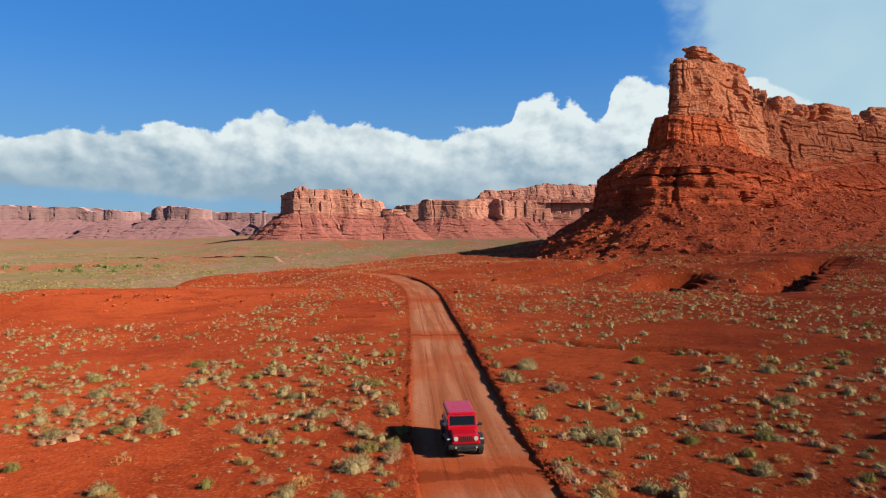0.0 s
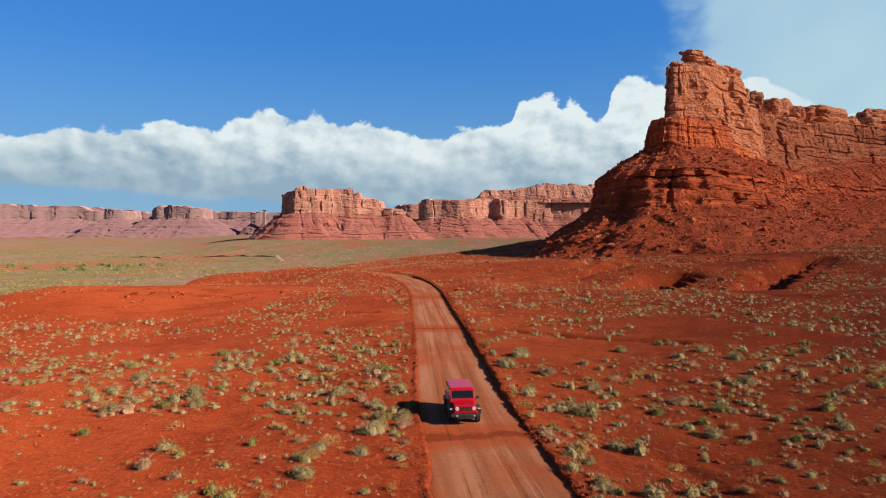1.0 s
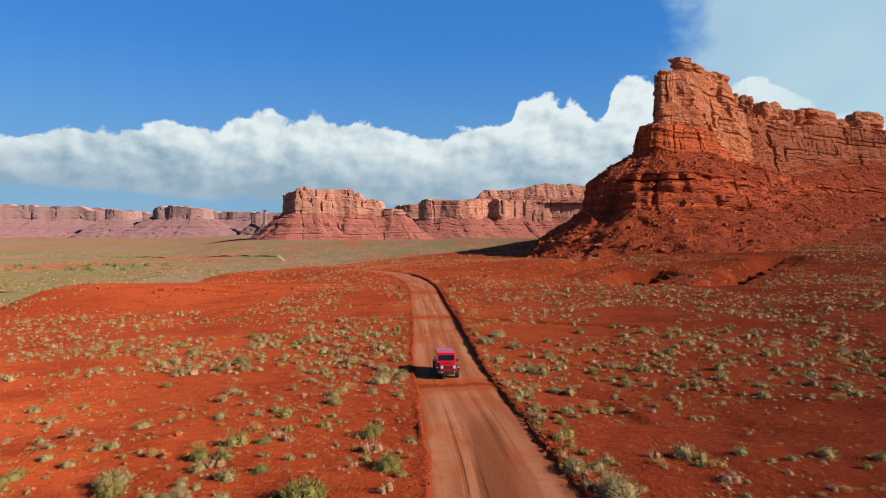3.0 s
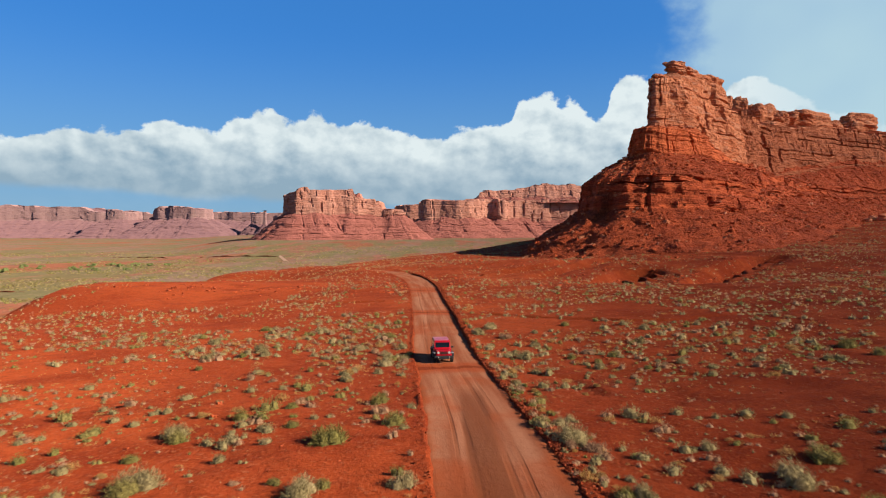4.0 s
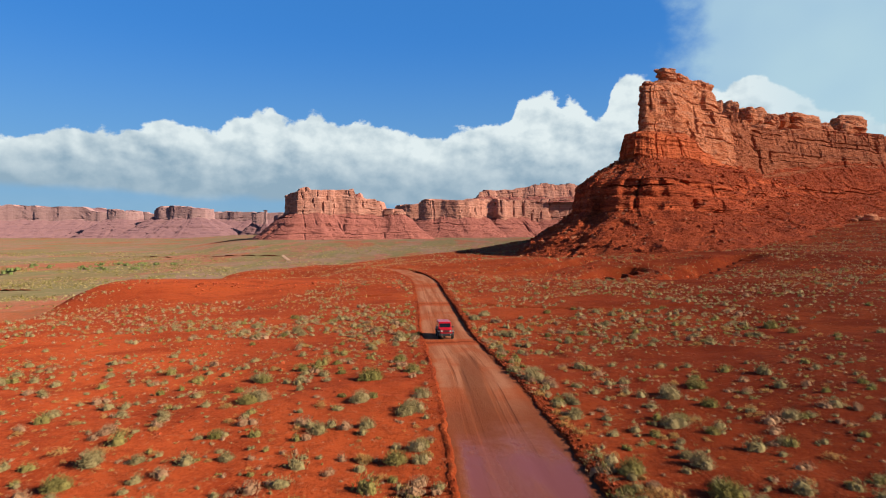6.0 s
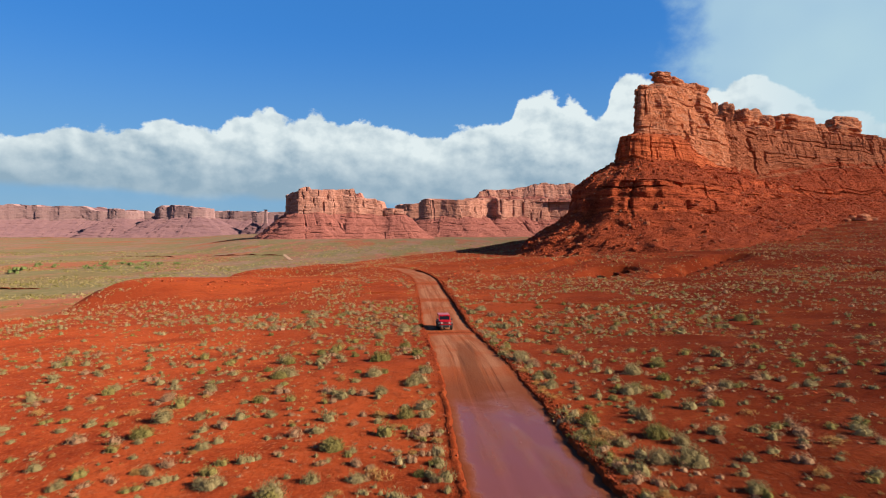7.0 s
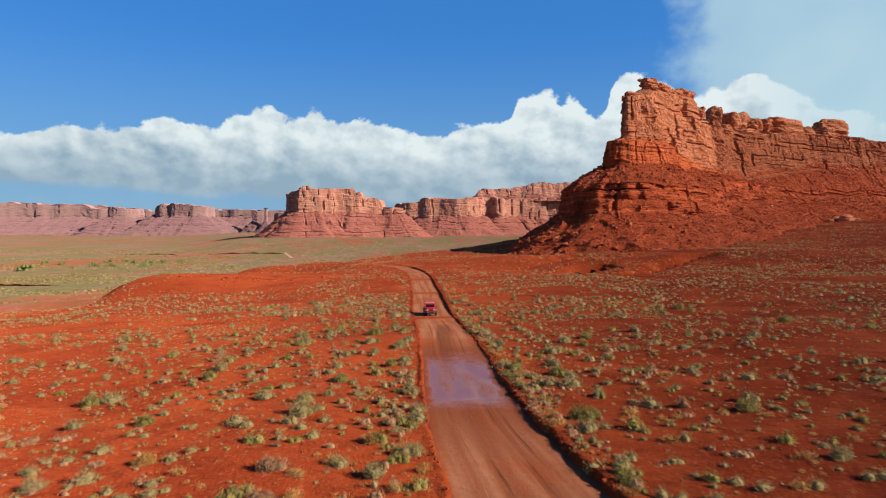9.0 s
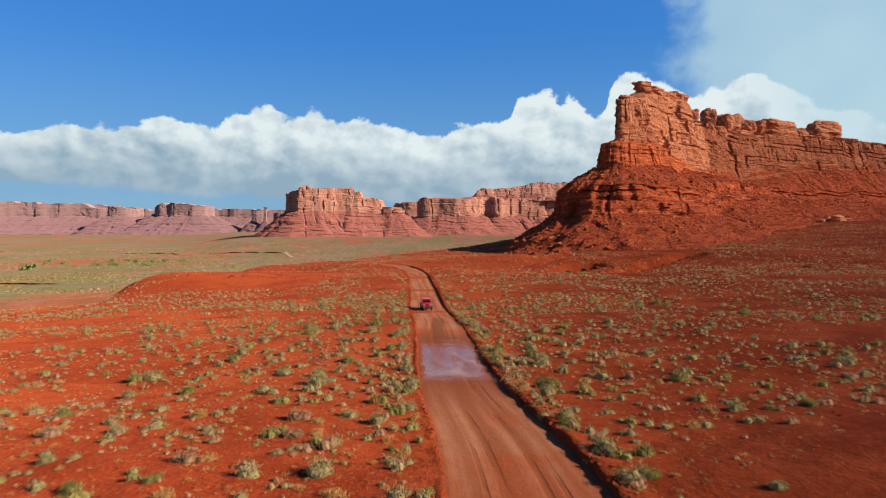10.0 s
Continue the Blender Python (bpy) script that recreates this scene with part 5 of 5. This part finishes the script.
# ---- trees far out in the wash ----
def small_tree(x, y, tall, wide, seed):
    r = random.Random(seed)
    tree = tagged(hold("tree", (x, y, float(height_at(x, y)) - 0.1)), "small bushy green tree on the valley floor", "tree", "trees in the wash")
    bm = bmesh.new()
    for k in range(4):
        a = k * 1.6 + r.uniform(0, 1)
        tip = Vector((math.cos(a) * wide * 0.3, math.sin(a) * wide * 0.3, tall * 0.7)) if k else Vector((0, 0, tall * 0.8))
        foot = Vector((math.cos(a) * 0.1, math.sin(a) * 0.1, 0))
        m = (tip - foot).to_track_quat("Z", "Y").to_matrix().to_4x4()
        bmesh.ops.create_cone(bm, cap_ends=False, segments=6, radius1=0.14, radius2=0.03, depth=(tip - foot).length, matrix=Matrix.Translation((foot + tip) / 2) @ m)
    part("trunk", bm, WOOD, tree)
    tri = []
    for _ in range(9):
        c = Vector((r.gauss(0, wide * 0.24), r.gauss(0, wide * 0.24), tall * r.uniform(0.0, 0.45)))
        lobe = tuft(r, 70, wide * 0.26, tall * 0.5, 0.4, 0.5, 0.5, 0, (6, 2), (2, 3))[0]
        tri.append(lobe + np.array(c[:]))
    under("crown", tri_mesh("crown", np.concatenate(tri), TREE_LEAF), tree)
    return tree


for k, (x, y, tall, wide) in enumerate([(-352, 575, 4.5, 7), (-338, 580, 3.2, 6), (-328, 570, 2.6, 5), (-303, 575, 2.8, 7), (-372, 640, 3.5, 8), (-330, 650, 3.8, 9), (-342, 640, 3.5, 7),
                                        (-318, 655, 3.5, 8), (-400, 600, 4, 6), (-425, 610, 4, 7), (-360, 660, 3, 8), (-296, 650, 3, 7), (-372, 500, 6.5, 12)]):
    small_tree(x, y, tall * 1.45, wide * 1.3, 300 + k)


# ---- loose rock ----
def rubble(name, places, mat, label, seed, under_ob=None):
    """One object of many angular stones: places are x, y, z, size."""
    r = np.random.default_rng(seed)
    corner = np.array([(x, y, z) for x in (-1, 1) for y in (-1, 1) for z in (-1, 1)], float)
    sides = np.array([(0, 1, 3, 2), (4, 6, 7, 5), (0, 4, 5, 1), (2, 3, 7, 6), (0, 2, 6, 4), (1, 5, 7, 3)])
    verts, faces = [], []
    for k, (x, y, z, s) in enumerate(places):
        c = corner * r.uniform(0.55, 1.0, (8, 3)) * np.array([1, r.uniform(0.6, 1), r.uniform(0.45, 0.85)]) * s * 0.5
        a, t = r.uniform(0, 6.28), r.uniform(-0.5, 0.5)
        ca, sa, ct, st = math.cos(a), math.sin(a), math.cos(t), math.sin(t)
        c = np.stack([c[:, 0] * ct - c[:, 2] * st, c[:, 1], c[:, 0] * st + c[:, 2] * ct], 1)
        c = np.stack([c[:, 0] * ca - c[:, 1] * sa + x, c[:, 0] * sa + c[:, 1] * ca + y, c[:, 2] + z], 1)
        verts.append(c)
        faces.append(sides + 8 * k)
    ob = new(name, mesh_of(name, np.concatenate(verts), np.concatenate(faces), mat, soft=False))
    return tagged(ob, label, "rocks", kind="stuff")


gen = np.random.default_rng(9)
# clods and stones along the road's cut bank
by = gen.uniform(-60, 150, 3200)
bs = np.where(gen.random(3200) < 0.85, 1, -1)
bx = road_x(by) + bs * (half_at(by) + 0.12 + np.abs(gen.normal(0, 0.45, 3200)))
rubble("bank_stones", list(zip(bx, by, terrain(bx, by, False) + 0.11, gen.uniform(0.05, 0.24, 3200) * np.where(bs > 0, 1.0, 0.55))), TALUS, "red clods and stones along the road bank", 1)
# stones over the open sand
sy = np.concatenate([gen.uniform(-60, 130, 4200), gen.uniform(100, 300, 5000), gen.uniform(200, 430, 5000)])
sx = np.concatenate([gen.uniform(-75, 95, 4200), gen.uniform(5, 190, 5000), gen.uniform(40, 340, 5000)])
keep = (np.abs(sx - road_x(sy)) > HALF + 0.6) & (value_noise(sx / 8, sy / 8, 0, 44) > 0.5)
sx, sy = sx[keep], sy[keep]
rubble("stones", list(zip(sx, sy, height_at(sx, sy), gen.lognormal(-1.95, 0.45, len(sx)) * (1 + 2.2 * (sy > 100)))), LEDGE, "small red stones scattered over the sand", 2)
# fallen blocks on the butte's slopes
spots = []
for piece in butte_pieces[:2]:
    n = len(piece.data.polygons)
    mid = np.empty(n * 3, np.float32)
    piece.data.polygons.foreach_get("center", mid)
    up = np.empty(n * 3, np.float32)
    piece.data.polygons.foreach_get("normal", up)
    mid, up = mid.reshape(-1, 3), up.reshape(-1, 3)
    ok = np.where((up[:, 2] > 0.45) & (mid[:, 0] < 330) & (mid[:, 1] - mid[:, 0] < 60))[0]
    for i in gen.choice(ok, 9500 if piece is butte_pieces[0] else 500):
        spots.append((*(mid[i] + np.array([104, 290, 0.1])), float(min(2.4, gen.lognormal(-0.4, 0.55)))))
rubble("fallen_blocks", spots[1400:], LEDGE, "fallen sandstone blocks on the butte's talus", 3)
rubble("fallen_blocks", [(x, y, z, s * 1.05) for x, y, z, s in spots[:1400]], CLIFF, "pale fallen sandstone blocks on the butte's talus", 4)


# ---- the red off-road car ----
def block(bm, size, at, bevel=0.03, seg=2, taper=None, mat_index=0):
    """A bevelled box; taper: (x, y) shrink of its top."""
    r = bmesh.ops.create_cube(bm, size=1)
    vs = r["verts"]
    for v in vs:
        k = (1 - (taper[0] if v.co.z > 0 else 0), 1 - (taper[1] if v.co.z > 0 else 0)) if taper else (1, 1)
        v.co = Vector((v.co.x * size[0] * k[0] + at[0], v.co.y * size[1] * k[1] + at[1], v.co.z * size[2] + at[2]))
    if bevel:
        es = list({e for v in vs for e in v.link_edges})
        bmesh.ops.bevel(bm, geom=es, offset=bevel, segments=seg, affect="EDGES", profile=0.6)
    return bm


def disc(bm, radius, depth, at, axis="X", seg=28, bevel=0.02):
    r = bmesh.ops.create_cone(bm, cap_ends=True, segments=seg, radius1=radius, radius2=radius, depth=depth)
    turn = Euler((0, radians(90), 0)) if axis == "X" else Euler((radians(90), 0, 0)) if axis == "Y" else Euler((0, 0, 0))
    m = Matrix.Translation(at) @ turn.to_matrix().to_4x4()
    vs = r["verts"]
    bmesh.ops.transform(bm, matrix=m, verts=vs)
    if bevel:
        es = [e for e in {e for v in vs for e in v.link_edges} if any(len(f.verts) > 4 for f in e.link_faces)]
        bmesh.ops.bevel(bm, geom=es, offset=bevel, segments=2, affect="EDGES")
    return bm


def car_paint():
    m, q, skin = material("red_car_paint")
    where = q.add("ShaderNodeTexCoord").outputs["Object"]
    dust = q.step(q.noise(where, 2.2, 5, 0.6), 0.45, 0.75, 0.0, 0.08)
    q.put(skin.inputs["Base Color"], q.mix(dust, (0.29, 0.002, 0.008), (0.18, 0.05, 0.03)))
    q.put(skin.inputs["Roughness"], q.math("ADD", 0.28, q.math("MULTIPLY", dust, 1.4)))
    skin.inputs["Coat Weight"].default_value = 0.2
    skin.inputs["Specular IOR Level"].default_value = 0.25
    skin.inputs["Coat Roughness"].default_value = 0.08
    return m


PAINT = car_paint()
BLACK = plain("black_plastic", (0.008, 0.008, 0.009), 0.55, 0, 0.3, 5)
RUBBER = plain("dusty_rubber", (0.015, 0.011, 0.009), 0.9, 0, 0.4, 6)
ALLOY = plain("dark_alloy", (0.05, 0.05, 0.055), 0.35, 0.9, 0.2, 4)
LAMP = plain("lamp_glass", (0.38, 0.37, 0.35), 0.12, 0.2)
REDLENS = plain("red_lens", (0.5, 0.02, 0.02), 0.2)
GLASS, gq, gskin = material("dark_window_glass")
gskin.inputs["Base Color"].default_value = (0.006, 0.008, 0.01, 1)
gskin.inputs["Roughness"].default_value, gskin.inputs["IOR"].default_value = 0.06, 1.3
gskin.inputs["Transmission Weight"].default_value = 0.25
SEAT = plain("black_upholstery", (0.013, 0.013, 0.014), 0.8, 0, 0.3, 9)


def offroad_car(x, y, heading):
    """A square two-box four-wheel drive; its nose points down -y before the turn."""
    car = tagged(hold("offroad_car", (x, y, 0)), "boxy red four-wheel-drive car with black bumpers driving on the dirt road", "car")
    b = block(bmesh.new(), (1.52, 3.05, 0.62), (0, 0.48, 0.86), 0.06)
    block(b, (1.44, 1.25, 0.22), (0, -1.42, 0.72), 0.04)
    part("body", b, PAINT, car)
    part("hood", block(bmesh.new(), (1.34, 1.32, 0.30), (0, -1.36, 1.00), 0.07, 3, (0.06, 0.02)), PAINT, car)
    for s in (-1, 1):
        part("hood_latch", block(bmesh.new(), (0.05, 0.14, 0.06), (0.665 * s, -1.75, 1.03), 0.01), BLACK, car)
    # grille with seven slots
    grille = part("grille", block(bmesh.new(), (1.30, 0.10, 0.46), (0, -2.03, 0.93), 0.04), PAINT, car)
    for k in range(7):
        part("slot", block(bmesh.new(), (0.058, 0.03, 0.27), ((k - 3) * 0.095, -2.082, 0.95), 0.012), BLACK, grille)
    for s in (-1, 1):
        head = part("headlight", disc(bmesh.new(), 0.118, 0.06, (0.49 * s, -2.085, 0.97), "Y"), LAMP, car, "round clear headlight")
        ring = disc(bmesh.new(), 0.14, 0.04, (0.49 * s, -2.072, 0.97), "Y")
        part("bezel", ring, BLACK, head)
        part("turn_signal", block(bmesh.new(), (0.20, 0.05, 0.075), (0.80 * s, -1.98, 0.93), 0.015), LAMP, car, "pale fender lamp")
        part("fog_lamp", disc(bmesh.new(), 0.06, 0.05, (0.50 * s, -2.265, 0.60), "Y"), LAMP, car)
    # bumpers and underside
    bump_b = block(bmesh.new(), (1.72, 0.22, 0.20), (0, -2.16, 0.60), 0.05)
    block(bump_b, (0.95, 0.12, 0.12), (0, -2.20, 0.47), 0.03)
    part("front_bumper", bump_b, BLACK, car, "black plastic bumper")
    part("rear_bumper", block(bmesh.new(), (1.62, 0.18, 0.20), (0, 2.08, 0.58), 0.04), BLACK, car)
    ch = block(bmesh.new(), (0.9, 3.9, 0.18), (0, -0.05, 0.50), 0.03)
    for yy in (-1.38, 1.08):
        disc(ch, 0.06, 1.4, (0, yy, 0.41), "X", 12, 0)
    part("chassis", ch, BLACK, car)
    # fenders: flat topped flares
    for s in (-1, 1):
        for yy, name in ((-1.38, "front_fender"), (1.08, "rear_fender")):
            f = block(bmesh.new(), (0.26, 0.94, 0.07), (0.82 * s, yy, 0.90), 0.025)
            block(f, (0.24, 0.10, 0.30), (0.82 * s, yy - 0.50, 0.76), 0.03)
            block(f, (0.24, 0.10, 0.30), (0.82 * s, yy + 0.50, 0.76), 0.03)
            part(name, f, BLACK, car, "black wheel arch")
        part("side_step", block(bmesh.new(), (0.16, 1.45, 0.07), (0.80 * s, -0.15, 0.46), 0.02), BLACK, car)
        for yy, l, name in ((-0.22, 0.92, "front_door"), (0.70, 0.80, "rear_door")):
            door = part(name, block(bmesh.new(), (0.05, l, 0.60), (0.765 * s, yy, 0.90), 0.02), PAINT, car)
            part("door_handle", block(bmesh.new(), (0.03, 0.15, 0.035), (0.80 * s, yy + l * 0.32, 1.08), 0.008), BLACK, door)
            part("hinge", block(bmesh.new(), (0.03, 0.08, 0.05), (0.80 * s, yy - l * 0.46, 1.0), 0.008), PAINT, door)
            part("side_window", block(bmesh.new(), (0.03, l * 0.86, 0.44), (0.715 * s, yy + 0.03, 1.43), 0.015), GLASS, door, "dark side glass")
        mirror = part("mirror", block(bmesh.new(), (0.20, 0.11, 0.17), (0.93 * s, -0.62, 1.27), 0.04), BLACK, car)
        part("mirror_arm", block(bmesh.new(), (0.12, 0.05, 0.05), (0.81 * s, -0.62, 1.22), 0.01), BLACK, mirror)
        part("tail_light", block(bmesh.new(), (0.16, 0.07, 0.22), (0.72 * s, 2.02, 0.98), 0.02), REDLENS, car)
        part("rear_quarter_glass", block(bmesh.new(), (0.03, 0.62, 0.40), (0.715 * s, 1.52, 1.44), 0.015), GLASS, car)
    # windscreen and frame
    ws = bmesh.new()
    block(ws, (1.46, 0.07, 0.62), (0, 0, 0), 0.03)
    lean = Matrix.Translation((0, -0.62, 1.43)) @ Euler((radians(-18), 0, 0)).to_matrix().to_4x4()
    ws.transform(lean)
    screen = part("windscreen_frame", ws, PAINT, car)
    gl = block(bmesh.new(), (1.28, 0.03, 0.46), (0, -0.032, 0.01), 0.02)
    gl.transform(lean)
    part("windscreen", gl, GLASS, screen, "dark windscreen glass")
    for s in (-1, 1):
        wp = block(bmesh.new(), (0.50, 0.012, 0.018), (0.30 * s, -0.06, -0.20), 0)
        wp.transform(lean)
        part("wiper", wp, BLACK, screen)
    # hardtop
    top_b = block(bmesh.new(), (1.46, 2.52, 0.12), (0, 0.76, 1.77), 0.05, 3, (0.05, 0.02))
    for s in (-1, 1):
        block(top_b, (0.06, 0.08, 0.52), (0.70 * s, 0.26, 1.46), 0.02)
        block(top_b, (0.06, 0.10, 0.52), (0.70 * s, 1.14, 1.46), 0.02)
        block(top_b, (0.06, 0.16, 0.52), (0.70 * s, 1.93, 1.46), 0.02)
    block(top_b, (1.42, 0.06, 0.14), (0, 1.98, 1.24), 0.02)
    part("hardtop", top_b, PAINT, car)
    part("rear_window", block(bmesh.new(), (1.28, 0.03, 0.42), (0, 1.99, 1.48), 0.02), GLASS, car)
    for s in (-1, 1):
        seat_b = block(bmesh.new(), (0.48, 0.14, 0.66), (0.36 * s, 0.28, 1.30), 0.06)
        block(seat_b, (0.26, 0.10, 0.18), (0.36 * s, 0.30, 1.66), 0.04)
        part("seat", seat_b, SEAT, car)
    part("dashboard", block(bmesh.new(), (1.36, 0.30, 0.12), (0, -0.42, 1.20), 0.03), SEAT, car)
    part("plate", block(bmesh.new(), (0.30, 0.015, 0.15), (0, -2.285, 0.60), 0.01), BLACK, car)
    # wheels
    for s in (-1, 1):
        for yy in (-1.38, 1.08):
            tyre = bmesh.new()
            disc(tyre, 0.405, 0.26, (0.79 * s, yy, 0.405), "X", 36, 0.05)
            for k in range(24):
                a = k * math.pi / 12
                bmesh.ops.create_cube(tyre, size=1, matrix=Matrix.Translation((0.79 * s, yy, 0.405)) @ Matrix.Rotation(a, 4, "X") @ Matrix.Translation((0.06 * (1 if k % 2 else -1), 0, 0.405)) @ Matrix.Diagonal((0.13, 0.05, 0.02, 1)))
            wheel = part("wheel", tyre, RUBBER, car)
            rim = disc(bmesh.new(), 0.24, 0.05, (0.905 * s, yy, 0.405), "X", 28, 0.015)
            for k in range(5):
                bmesh.ops.create_cube(rim, size=1, matrix=Matrix.Translation((0.935 * s, yy, 0.405)) @ Matrix.Rotation(k * 1.2566, 4, "X") @ Matrix.Translation((0, 0, 0.11)) @ Matrix.Diagonal((0.02, 0.06, 0.2, 1)))
            part("rim", rim, ALLOY, wheel, "dark alloy rim")
    spare = part("spare_tyre", disc(bmesh.new(), 0.39, 0.24, (0, 2.24, 1.02), "Y", 32, 0.05), RUBBER, car)
    part("spare_rim", disc(bmesh.new(), 0.22, 0.05, (0, 2.37, 1.02), "Y", 24, 0.01), ALLOY, spare)
    slope = (road_level(x, y - 1.4) - road_level(x, y + 1.4)) / 2.8
    car.rotation_euler = (math.atan(-slope), 0, heading)
    car.location.z = road_level(x, y)
    return car


def road_level(x, y):
    """Height of the road's surface beside its centre line."""
    u = x - float(road_x(y))
    return terrain(road_x(y), y, False).item() - 0.13 + 0.035 + 0.04 * math.cos(u / HALF * 1.4) - 0.02


offroad_car(0.2, 29.6, math.atan2(0.75, 8.0))
